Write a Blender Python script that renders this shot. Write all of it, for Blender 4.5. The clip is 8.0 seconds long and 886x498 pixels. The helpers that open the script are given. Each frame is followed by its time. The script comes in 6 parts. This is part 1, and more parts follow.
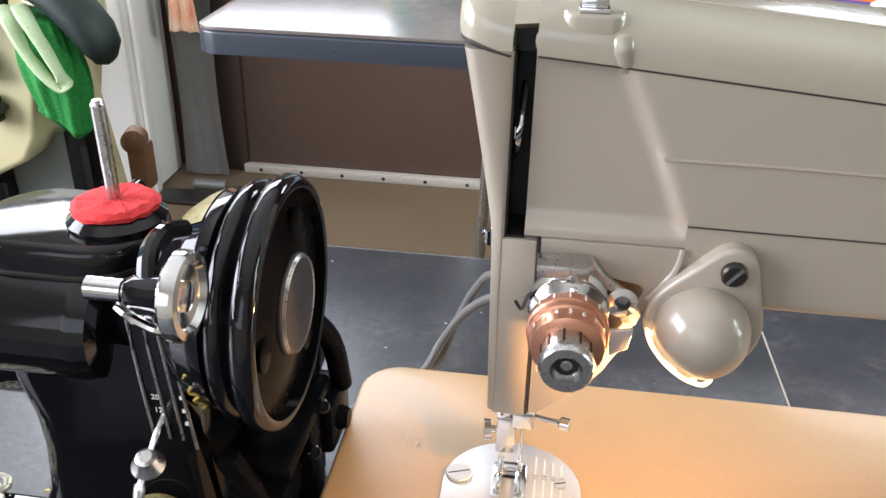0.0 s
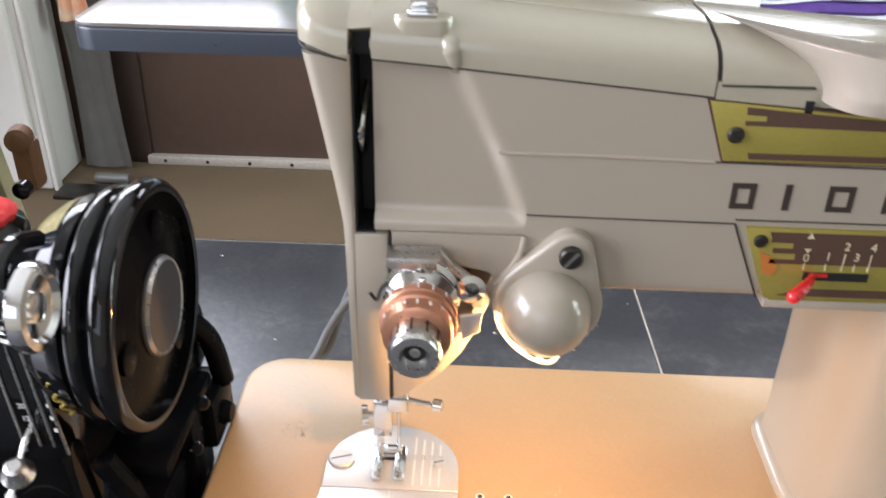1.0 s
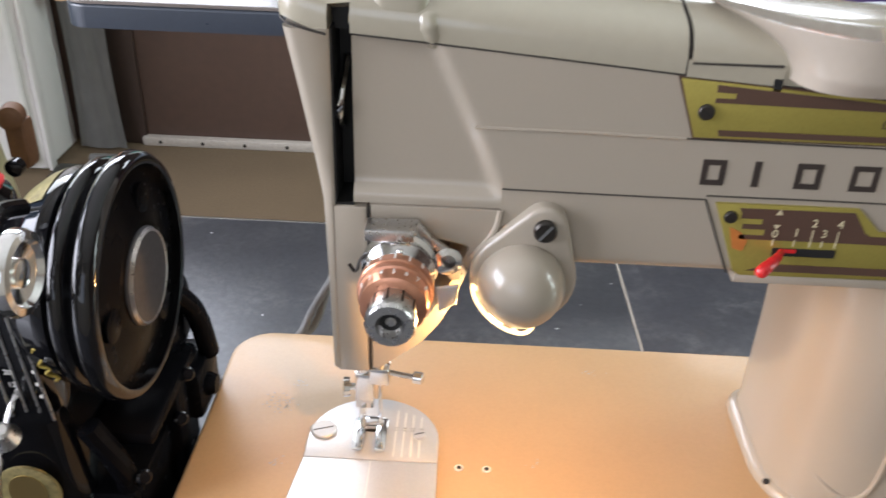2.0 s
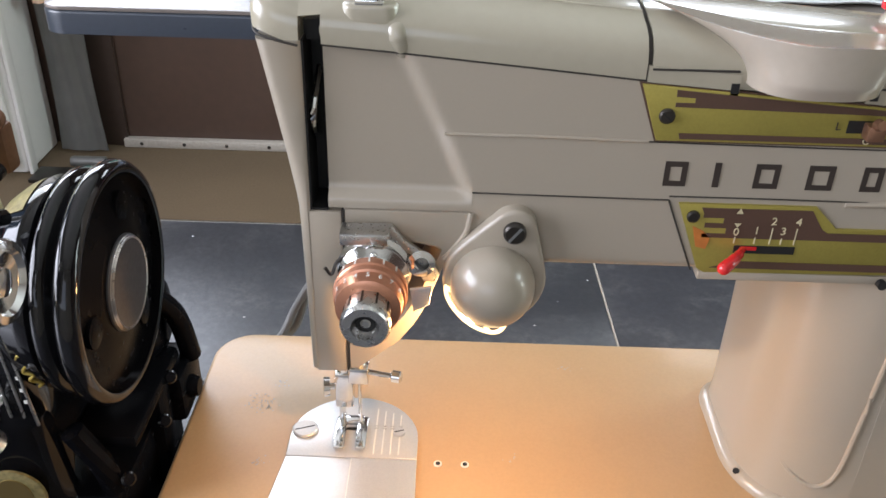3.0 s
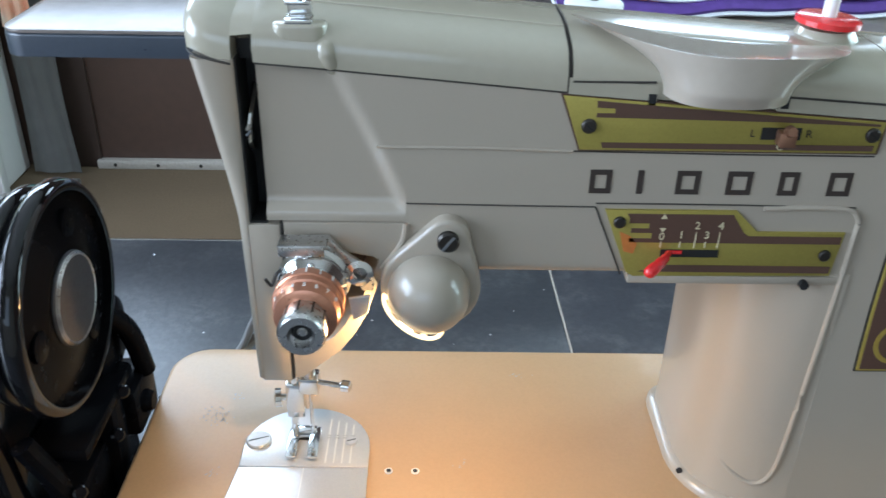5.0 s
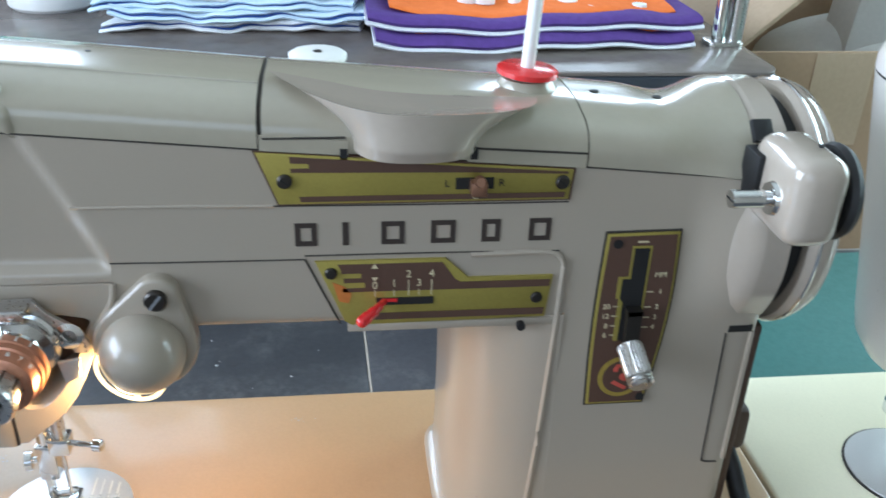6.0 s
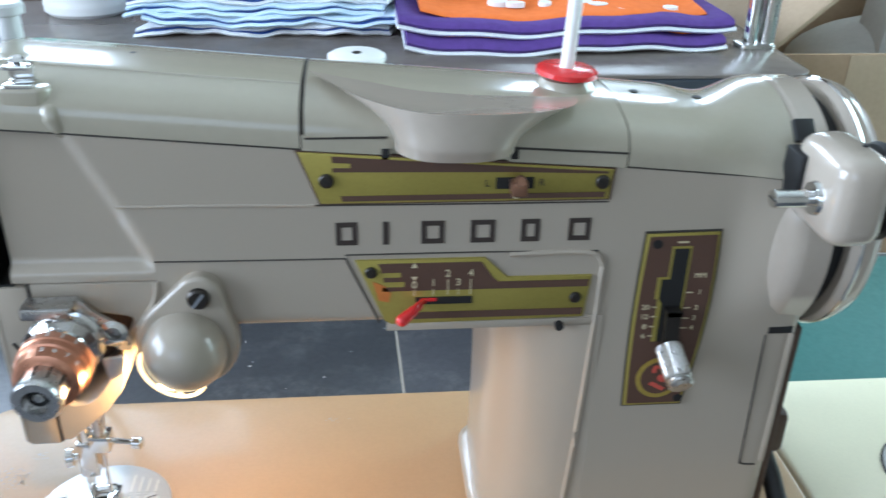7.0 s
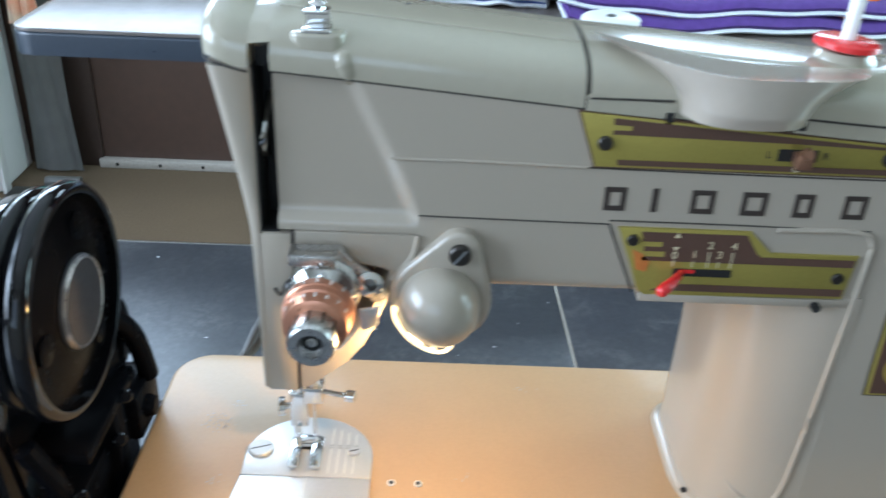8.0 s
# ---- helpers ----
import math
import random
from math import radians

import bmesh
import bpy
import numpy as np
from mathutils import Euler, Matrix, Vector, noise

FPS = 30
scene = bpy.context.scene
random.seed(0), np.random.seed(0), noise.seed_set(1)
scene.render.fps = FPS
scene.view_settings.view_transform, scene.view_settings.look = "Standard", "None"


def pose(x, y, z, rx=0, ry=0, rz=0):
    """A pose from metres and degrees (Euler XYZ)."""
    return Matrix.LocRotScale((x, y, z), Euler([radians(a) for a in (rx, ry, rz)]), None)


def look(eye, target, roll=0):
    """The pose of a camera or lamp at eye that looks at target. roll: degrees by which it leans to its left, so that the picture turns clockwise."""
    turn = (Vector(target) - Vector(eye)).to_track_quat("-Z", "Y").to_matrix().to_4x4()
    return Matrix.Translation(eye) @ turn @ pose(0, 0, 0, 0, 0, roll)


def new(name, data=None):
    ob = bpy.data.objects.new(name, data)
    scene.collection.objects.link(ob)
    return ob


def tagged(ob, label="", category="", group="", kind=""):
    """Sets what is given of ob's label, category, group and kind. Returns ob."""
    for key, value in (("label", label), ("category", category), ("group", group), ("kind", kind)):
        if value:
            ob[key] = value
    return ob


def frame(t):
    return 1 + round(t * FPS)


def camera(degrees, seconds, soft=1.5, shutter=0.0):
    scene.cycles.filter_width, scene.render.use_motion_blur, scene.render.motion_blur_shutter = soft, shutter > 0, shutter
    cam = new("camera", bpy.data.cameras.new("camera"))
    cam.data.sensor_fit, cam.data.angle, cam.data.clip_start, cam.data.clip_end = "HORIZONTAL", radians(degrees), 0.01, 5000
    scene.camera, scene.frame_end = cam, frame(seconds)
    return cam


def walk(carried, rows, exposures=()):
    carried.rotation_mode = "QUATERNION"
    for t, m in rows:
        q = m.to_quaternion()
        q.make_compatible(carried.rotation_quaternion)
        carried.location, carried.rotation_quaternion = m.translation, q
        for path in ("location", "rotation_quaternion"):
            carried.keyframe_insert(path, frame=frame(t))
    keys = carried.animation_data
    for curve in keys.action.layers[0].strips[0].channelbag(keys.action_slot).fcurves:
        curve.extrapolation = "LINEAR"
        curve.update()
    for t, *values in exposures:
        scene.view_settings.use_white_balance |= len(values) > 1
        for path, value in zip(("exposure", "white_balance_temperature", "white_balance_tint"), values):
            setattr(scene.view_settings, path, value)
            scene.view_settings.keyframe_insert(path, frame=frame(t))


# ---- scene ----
# one drawing unit of the plan, in metres
U = 0.88
cam = camera(53.7, 8.0, shutter=0.5)
PATH = [
    (0, (0.0091, -0.3227, 0.3001), (-0.2158, 1.3332, -0.6041), 1.15),
    (0.03, (0.0091, -0.3227, 0.3001), (-0.2158, 1.3332, -0.6041), 1.15),
    (0.1, (0.0031, -0.3274, 0.3069), (-0.2678, 1.3336, -0.5752), 0.52),
    (0.2, (-0.002, -0.335, 0.3147), (-0.2969, 1.331, -0.5499), 0.5),
    (0.3, (-0.0003, -0.3371, 0.3193), (-0.2791, 1.3411, -0.527), 0.52),
    (0.4, (0.0043, -0.3401, 0.3239), (-0.2469, 1.3466, -0.5138), 0.84),
    (0.5, (0.008, -0.3442, 0.3285), (-0.1813, 1.3524, -0.5056), 1.36),
    (1, (0.0347, -0.3292, 0.3112), (-0.018, 1.3217, -0.6279), 1.23),
    (1.5, (0.0458, -0.3322, 0.3063), (-0.0829, 1.3084, -0.6433), -0.61),
    (2, (0.0422, -0.3375, 0.3107), (-0.0015, 1.2982, -0.6549), 1.95),
    (2.2, (0.047, -0.3415, 0.3173), (0.057, 1.3104, -0.6213), 2.71),
    (3.3, (0.0471, -0.3471, 0.3182), (0.0296, 1.2814, -0.6604), 1.38),
    (3.5, (0.0441, -0.3515, 0.3199), (0.0302, 1.2888, -0.639), 1.58),
    (4, (0.0463, -0.3512, 0.3187), (0.0295, 1.2831, -0.6502), 1.45),
    (4.2, (0.0488, -0.3547, 0.32), (0.0389, 1.2888, -0.6334), 1.63),
    (5.3, (0.0771, -0.3554, 0.3221), (0.1296, 1.3, -0.6091), 1.09),
    (5.5, (0.0905, -0.3576, 0.3284), (0.1814, 1.3048, -0.587), 1.51),
    (5.8, (0.1291, -0.3559, 0.3365), (0.3129, 1.3128, -0.5531), 1.7),
    (6, (0.144, -0.3553, 0.3351), (0.3654, 1.3052, -0.5613), 2.08),
    (6.5, (0.1573, -0.3565, 0.3322), (0.3863, 1.2974, -0.5746), 1.78),
    (7, (0.1373, -0.3568, 0.3336), (0.3089, 1.3141, -0.5545), 1.42),
    (7.5, (0.1008, -0.3587, 0.3321), (0.2056, 1.3105, -0.5694), 2.17),
    (8, (0.06, -0.3521, 0.3222), (0.0901, 1.3061, -0.6051), 2.67),
]
walk(cam, [(t, look(Vector(eye) * U, Vector(target) * U, roll)) for t, eye, target, roll in PATH],
     exposures=((0.0, 0.0, 6500, 10), (1.5, -0.09, 6500, 10), (3.3, -0.3, 6400, 9), (4.2, -0.29, 6150, 7), (5.3, -0.38, 5350, -2), (6.0, -0.39, 5560, 0), (7.0, -0.33, 5480, 0), (8.0, -0.24, 5320, -3)))

# ---- daylight ----
world = bpy.data.worlds.new("sky")
scene.world = world
world.use_nodes = True
sky = world.node_tree.nodes.new("ShaderNodeTexSky")
sky.sky_type, sky.sun_disc = "NISHITA", False
sky.sun_elevation, sky.sun_rotation = radians(36), radians(227)
background = world.node_tree.nodes["Background"]
background.inputs["Strength"].default_value = 0.12
world.node_tree.links.new(sky.outputs[0], background.inputs["Color"])


def lamp(name, kind, m, watts, colour, size=0.1, size_y=None, spread=None):
    data = bpy.data.lights.new(name, kind)
    data.energy, data.color = watts, colour
    if kind == "AREA":
        data.shape, data.size, data.size_y = "RECTANGLE", size * U, (size_y or size) * U
    elif kind == "SUN":
        data.angle = radians(size)
    else:
        data.shadow_soft_size = size * U
    ob = new(name, data)
    m = m.copy()
    m.translation = m.translation * U
    ob.matrix_world = m
    return ob


lamp("sun", "SUN", look((-2.6, -2.4, 2.6), (0, 0, 0)), 0.6, (1.0, 0.95, 0.88), 12)
lamp("window_light", "AREA", look((-1.66, -0.30, 0.65), (0, 0.05, 0.05)), 60, (0.94, 0.96, 1.10), 1.5, 1.1)
lamp("window_light", "AREA", look((-1.02, 2.06, 1.16), (-0.35, 0.0, 0.1)), 23, (0.93, 0.97, 1.10), 1.15, 0.58)
lamp("window_light", "AREA", look((1.86, 0.45, 0.6), (0.2, 0.0, 0.1)), 45, (0.88, 1.0, 1.03), 1.5, 1.0)
lamp("window_light", "AREA", look((-0.55, -1.84, 0.85), (0.05, 0.0, 0.1)), 5.5, (0.94, 0.96, 1.10), 1.5, 0.9)
lamp("window_light", "AREA", look((-1.66, 1.62, 1.12), (-0.1, 0.1, 0.0)), 10, (0.94, 0.98, 1.04), 0.75, 0.6)
lamp("window_light", "AREA", look((0.93, 2.08, 0.92), (0.2, 0.0, 0.15)), 5, (0.93, 0.98, 1.06), 0.52, 0.34)
lamp("machine_bulb_light", "POINT", pose(0.0545, -0.0545, 0.1110), 0.62, (1.0, 0.54, 0.21), 0.004)


# ---- materials ----
def material(name, colour, rough=0.5, metal=0.0, grain=0.0, scale=60.0, dark=None, bump=0.0, coat=0.0,
             stain=0.0, stain_scale=6.0, emit=None, power=0.0, spec=0.5, vary=1.0):
    """A surface with fine grain and broad stains, both in real-world size."""
    mat = bpy.data.materials.new(name)
    mat.use_nodes = True
    tree = mat.node_tree
    bsdf = tree.nodes["Principled BSDF"]
    bsdf.inputs["Base Color"].default_value = (*colour, 1)
    bsdf.inputs["Roughness"].default_value = rough
    bsdf.inputs["Metallic"].default_value = metal
    bsdf.inputs["Coat Weight"].default_value = coat
    bsdf.inputs["Coat Roughness"].default_value = 0.08
    bsdf.inputs["Specular IOR Level"].default_value = spec
    if emit:
        bsdf.inputs["Emission Color"].default_value = (*emit, 1)
        bsdf.inputs["Emission Strength"].default_value = power
    coord = tree.nodes.new("ShaderNodeTexCoord")

    def noise_node(s, detail):
        n = tree.nodes.new("ShaderNodeTexNoise")
        n.inputs["Scale"].default_value, n.inputs["Detail"].default_value = s, detail
        tree.links.new(coord.outputs["Object"], n.inputs["Vector"])
        return n

    other = dark or tuple(c * 0.6 for c in colour)
    last = None
    for amount, s, detail in ((grain, scale, 4), (stain, stain_scale, 6)):
        if amount <= 0:
            continue
        n = noise_node(s, detail)
        ramp = tree.nodes.new("ShaderNodeMapRange")
        ramp.inputs["From Min"].default_value, ramp.inputs["From Max"].default_value = 0.35, 0.75
        ramp.inputs["To Min"].default_value, ramp.inputs["To Max"].default_value = 0.0, amount
        tree.links.new(n.outputs["Fac"], ramp.inputs["Value"])
        mix = tree.nodes.new("ShaderNodeMix")
        mix.data_type = "RGBA"
        tree.links.new(ramp.outputs["Result"], mix.inputs["Factor"])
        if last:
            tree.links.new(last, mix.inputs["A"])
        else:
            mix.inputs["A"].default_value = (*colour, 1)
        mix.inputs["B"].default_value = (*other, 1)
        last = mix.outputs["Result"]
    if last:
        tree.links.new(last, bsdf.inputs["Base Color"])
    rn = noise_node(scale * 0.5, 3)
    rr = tree.nodes.new("ShaderNodeMapRange")
    rr.inputs["To Min"].default_value, rr.inputs["To Max"].default_value = rough * (1 - 0.2 * vary), min(1.0, rough * (1 + 0.25 * vary))
    tree.links.new(rn.outputs["Fac"], rr.inputs["Value"])
    tree.links.new(rr.outputs["Result"], bsdf.inputs["Roughness"])
    if bump > 0:
        bn = noise_node(scale, 5)
        b = tree.nodes.new("ShaderNodeBump")
        b.inputs["Strength"].default_value, b.inputs["Distance"].default_value = bump, 0.001
        tree.links.new(bn.outputs["Fac"], b.inputs["Height"])
        tree.links.new(b.outputs["Normal"], bsdf.inputs["Normal"])
    return mat


ENAMEL = material("beige enamel", (0.360, 0.312, 0.246), 0.28, grain=0.04, scale=900, coat=0.45, stain=0.05, stain_scale=5, vary=0.1)
ENAMEL_TOP = material("olive beige enamel", (0.365, 0.33, 0.250), 0.22, grain=0.08, scale=300, vary=0.1, coat=0.6, stain=0.08, stain_scale=14)
BED_PAINT = material("tan bed enamel", (0.46, 0.297, 0.152), 0.40, grain=0.15, scale=700, bump=0.03, coat=0.1, stain=0.18, stain_scale=18)
# cream raised to carry the glow of that machine's own lamp, which isn't modelled
CREAM_BED = material("cream enamel paled for lamplight", (0.84, 0.79, 0.58), 0.3, grain=0.1, scale=700, coat=0.3, stain=0.12, stain_scale=15)
CREAM = material("pale beige enamel", (0.68, 0.65, 0.59), 0.3, grain=0.08, scale=800, coat=0.4, stain=0.06, stain_scale=12)
BLACK = material("black japanned enamel", (0.005, 0.005, 0.006), 0.07, grain=0.2, scale=500, dark=(0.008, 0.008, 0.008), coat=0.15, spec=0.35)
BLACK_MATT = material("black hollow", (0.006, 0.006, 0.006), 0.6)
RUBBER = material("black rubber", (0.012, 0.012, 0.012), 0.55, grain=0.2, scale=800)
BLACK_SATIN = material("satin black enamel", (0.004, 0.004, 0.005), 0.25, grain=0.2, scale=400, dark=(0.006, 0.006, 0.006), spec=0.03)
WORN_GILT = material("worn dull gilt", (0.34, 0.28, 0.12), 0.30, metal=0.3, grain=0.6, scale=500, dark=(0.02, 0.018, 0.012))
CHROME = material("bright chrome", (0.75, 0.75, 0.74), 0.12, metal=1.0, grain=0.15, scale=900)
STEEL = material("dull steel", (0.55, 0.54, 0.52), 0.28, metal=1.0, grain=0.25, scale=1400, bump=0.03)
PLATE_STEEL = material("satin steel plate", (0.62, 0.61, 0.60), 0.40, metal=0.6, grain=0.2, scale=1500, bump=0.03)
DARK_STEEL = material("blackened steel", (0.05, 0.045, 0.04), 0.35, metal=0.8)
GLOSS = material("glossy beige enamel", (0.40, 0.345, 0.280), 0.15, grain=0.08, scale=400, vary=0.1, coat=0.6, stain=0.04, stain_scale=20)
BUTTON = material("dark bronze button", (0.30, 0.16, 0.10), 0.35, metal=0.7, grain=0.3, scale=900)
HUB = material("grey polished hub", (0.10, 0.10, 0.105), 0.42, metal=0.6, grain=0.3, scale=700)
COPPER = material("copper dial", (0.62, 0.30, 0.19), 0.30, metal=0.85, grain=0.2, scale=900)
BRASS = material("brass sheet", (0.55, 0.40, 0.16), 0.3, metal=0.9)
GOLD = material("gold lacquered plate", (0.37, 0.31, 0.07), 0.36, metal=0.45, grain=0.25, scale=1100, stain=0.15, stain_scale=40)
BROWN = material("brown plate lacquer", (0.085, 0.045, 0.03), 0.4, grain=0.2, scale=900)
ORANGE_WEAR = material("orange rubbed lacquer", (0.50, 0.17, 0.035), 0.4, grain=0.3, scale=400)
GOLD_DECAL = material("gold decal", (0.45, 0.34, 0.07), 0.4, metal=0.5, grain=0.4, scale=700)
INK = material("dark brown letter paint", (0.035, 0.025, 0.02), 0.4)
PALE_INK = material("pale gilt print", (0.55, 0.48, 0.30), 0.5)
WHITE_INK = material("white print", (0.75, 0.73, 0.68), 0.5)
SEAM = material("dark seam", (0.03, 0.025, 0.02), 0.7)
DARK_BROWN = material("plain dark brown", (0.075, 0.045, 0.03), 0.5, grain=0.3, scale=300)
RED = material("red plastic", (0.62, 0.018, 0.02), 0.25, coat=0.4, grain=0.1, scale=500)
RED_PRINT = material("faded red print", (0.50, 0.08, 0.055), 0.5, grain=0.3, scale=600)
FELT = material("red felt", (0.72, 0.04, 0.04), 0.95, grain=0.35, scale=900, bump=0.6)
WHITE_PLASTIC = material("white plastic", (0.80, 0.79, 0.76), 0.35, grain=0.05, scale=300)
GREY_PLASTIC = material("grey plastic", (0.55, 0.56, 0.56), 0.4, grain=0.1, scale=300)
BULB = material("lit bulb glass", (1.0, 0.8, 0.5), 0.4, emit=(1.0, 0.70, 0.36), power=3.2)
SLATE = material("dark slate table laminate", (0.042, 0.044, 0.052), 0.38, grain=0.6, scale=260, dark=(0.024, 0.025, 0.029), bump=0.16, spec=1.0)


def wear(mat, colour, scale, low, high):
    """Rubbed pale patches with ragged edges over a finished surface."""
    tree = mat.node_tree
    bsdf = tree.nodes["Principled BSDF"]
    old = bsdf.inputs["Base Color"].links[0].from_socket
    coord = tree.nodes.new("ShaderNodeTexCoord")
    fac = None
    for s, lo, hi in ((scale, low, high), (scale * 9, 0.42, 0.62)):
        n = tree.nodes.new("ShaderNodeTexNoise")
        n.inputs["Scale"].default_value, n.inputs["Detail"].default_value, n.inputs["Roughness"].default_value = s, 7, 0.65
        tree.links.new(coord.outputs["Object"], n.inputs["Vector"])
        r = tree.nodes.new("ShaderNodeMapRange")
        r.inputs["From Min"].default_value, r.inputs["From Max"].default_value = lo, hi
        tree.links.new(n.outputs["Fac"], r.inputs["Value"])
        if fac is None:
            fac = r.outputs["Result"]
        else:
            mul = tree.nodes.new("ShaderNodeMath")
            mul.operation = "MULTIPLY"
            tree.links.new(fac, mul.inputs[0])
            tree.links.new(r.outputs["Result"], mul.inputs[1])
            fac = mul.outputs["Value"]
    mix = tree.nodes.new("ShaderNodeMix")
    mix.data_type = "RGBA"
    tree.links.new(fac, mix.inputs["Factor"])
    tree.links.new(old, mix.inputs["A"])
    mix.inputs["B"].default_value = (*colour, 1)
    tree.links.new(mix.outputs["Result"], bsdf.inputs["Base Color"])


wear(SLATE, (0.12, 0.12, 0.125), 22.0, 0.46, 0.74)

COUNTER_TOP = material("worn brown grey laminate", (0.17, 0.145, 0.13), 0.24, grain=0.4, scale=90, dark=(0.09, 0.075, 0.065), spec=0.3, stain=0.5, stain_scale=7)
COUNTER_EDGE = material("dark blue grey edging", (0.035, 0.042, 0.055), 0.3, grain=0.3, scale=300, stain=0.2)
MAT_GREEN = material("teal green cutting mat", (0.05, 0.15, 0.135), 0.5, grain=0.25, scale=350, stain=0.2, stain_scale=8)
PANEL = material("brown wood panelling", (0.075, 0.044, 0.032), 0.45, grain=0.35, scale=40, stain=0.3, stain_scale=3)
PANEL_TRIM = material("dark brown trim", (0.05, 0.032, 0.026), 0.45, grain=0.3, scale=60)
CARPET = material("tan carpet", (0.130, 0.090, 0.050), 0.95, grain=0.5, scale=240, bump=0.8, stain=0.3, stain_scale=5)
PAINT = material("off white paint", (0.84, 0.82, 0.79), 0.5, grain=0.06, scale=50, stain=0.08, stain_scale=3)
WALL = material("pale wall paint", (0.42, 0.38, 0.33), 0.7, grain=0.08, scale=60, stain=0.1, stain_scale=2)
STRIP = material("scuffed white strip", (0.42, 0.38, 0.33), 0.6, grain=0.4, scale=120)
CARD = material("corrugated cardboard", (0.36, 0.25, 0.15), 0.8, grain=0.2, scale=200, stain=0.2, stain_scale=5)
CARD_PALE = material("pale cardboard", (0.46, 0.35, 0.23), 0.8, grain=0.2, scale=200, stain=0.2)
PAPER = material("grey printed paper", (0.42, 0.40, 0.37), 0.7, grain=0.15, scale=200)
SERGER_PAINT = material("pale yellow machine enamel", (0.66, 0.60, 0.36), 0.35, grain=0.08, scale=300, coat=0.3, stain=0.1)
GREEN_CLOTH = material("green mesh cloth", (0.012, 0.22, 0.035), 0.85, grain=0.6, scale=420, dark=(0.004, 0.09, 0.012), bump=0.9)
PALE_GREEN = material("pale green band", (0.50, 0.62, 0.38), 0.85, grain=0.3, scale=400, bump=0.4)
DARK_GREEN = material("dark green rubber", (0.005, 0.015, 0.011), 0.6, grain=0.3, scale=300)
TEAL = material("teal fabric edge", (0.06, 0.22, 0.20), 0.8, grain=0.3, scale=300)
GREY_GLASS = material("smoky grey panel", (0.22, 0.25, 0.24), 0.25, grain=0.3, scale=20, stain=0.4, stain_scale=10)
FOIL = material("crinkled foil", (0.75, 0.73, 0.74), 0.2, metal=1.0, grain=0.5, scale=80, bump=1.0)
COPPER_PIPE = material("rusty brown fitting", (0.20, 0.09, 0.04), 0.6, grain=0.4, scale=200)
PLASTIC_SHEET = material("dusty clear plastic sheet", (0.13, 0.127, 0.12), 0.3, grain=0.3, scale=18, stain=0.3, stain_scale=9, bump=0.4)
RED_CLOTH = material("dark red cloth", (0.40, 0.02, 0.025), 0.9, grain=0.5, scale=100, bump=0.4)
LACE = material("cream lace", (0.74, 0.70, 0.56), 0.9, grain=0.2, scale=300)
BATTING = material("white cotton batting", (0.80, 0.82, 0.84), 0.95, grain=0.2, scale=300, bump=0.5)
BLUE_BATTING = material("pale blue quilted cotton", (0.60, 0.74, 0.86), 0.95, grain=0.35, scale=160, dark=(0.68, 0.76, 0.84), bump=0.5)
NAVY = material("deep blue printed cotton", (0.02, 0.05, 0.24), 0.9, grain=0.5, scale=120, dark=(0.05, 0.16, 0.48), bump=0.3)
PURPLE = material("purple printed cotton", (0.085, 0.035, 0.22), 0.9, grain=0.4, scale=140, dark=(0.045, 0.02, 0.12), bump=0.3)
ORANGE = material("orange printed cotton", (0.75, 0.17, 0.02), 0.9, grain=0.3, scale=140, dark=(0.55, 0.09, 0.01), bump=0.3)
LABEL_TEAL = material("teal label print", (0.03, 0.36, 0.30), 0.4)
LABEL_YELLOW = material("yellow label print", (0.80, 0.55, 0.05), 0.4)
CABLE = material("grey rubber cable", (0.13, 0.13, 0.125), 0.45, grain=0.2, scale=300)
FLORAL = material("floral curtain cotton", (0.74, 0.66, 0.50), 0.9, grain=0.85, scale=16, dark=(0.75, 0.16, 0.03), bump=0.2, stain=0.5, stain_scale=24)


# ---- mesh tools ----
def box(x0, x1, y0, y1, z0, z1, bevel=0.0, seg=2):
    bm = bmesh.new()
    bmesh.ops.create_cube(bm, size=1.0)
    for v in bm.verts:
        v.co = Vector((x0 + (x1 - x0) * (v.co.x + 0.5), y0 + (y1 - y0) * (v.co.y + 0.5), z0 + (z1 - z0) * (v.co.z + 0.5)))
    if bevel:
        bmesh.ops.bevel(bm, geom=bm.edges[:], offset=bevel, segments=seg, affect="EDGES", profile=0.5)
    return bm


def loft(sections, closed=True, caps=True):
    """Skin through sections of equal length."""
    bm = bmesh.new()
    rows = [[bm.verts.new(p) for p in s] for s in sections]
    n = len(rows[0])
    for a, b in zip(rows, rows[1:]):
        for i in range(n if closed else n - 1):
            j = (i + 1) % n
            bm.faces.new((a[i], a[j], b[j], b[i]))
    if caps and closed:
        bm.faces.new(rows[0][::-1])
        bm.faces.new(rows[-1])
    bmesh.ops.recalc_face_normals(bm, faces=bm.faces[:])
    return bm


def lathe(profile, origin, axis=(0, 0, 1), seg=40, caps=True):
    """Turned shape: profile of (radius, distance along the axis)."""
    turn = Vector((0, 0, 1)).rotation_difference(Vector(axis).normalized()).to_matrix()
    o = Vector(origin)
    held = [profile[0]]
    for (r0, h0), (r1, h1) in zip(profile, profile[1:]):
        gap = math.hypot(r1 - r0, h1 - h0)
        if gap > 0.006:
            k = min(0.0012 / gap, 0.2)
            held += [(r0 + (r1 - r0) * k, h0 + (h1 - h0) * k), (r1 + (r0 - r1) * k, h1 + (h0 - h1) * k)]
        held.append((r1, h1))
    profile = held
    rows = [[o + turn @ Vector((r * math.cos(2 * math.pi * i / seg), r * math.sin(2 * math.pi * i / seg), h)) for i in range(seg)]
            for r, h in profile]
    return loft(rows, True, caps)


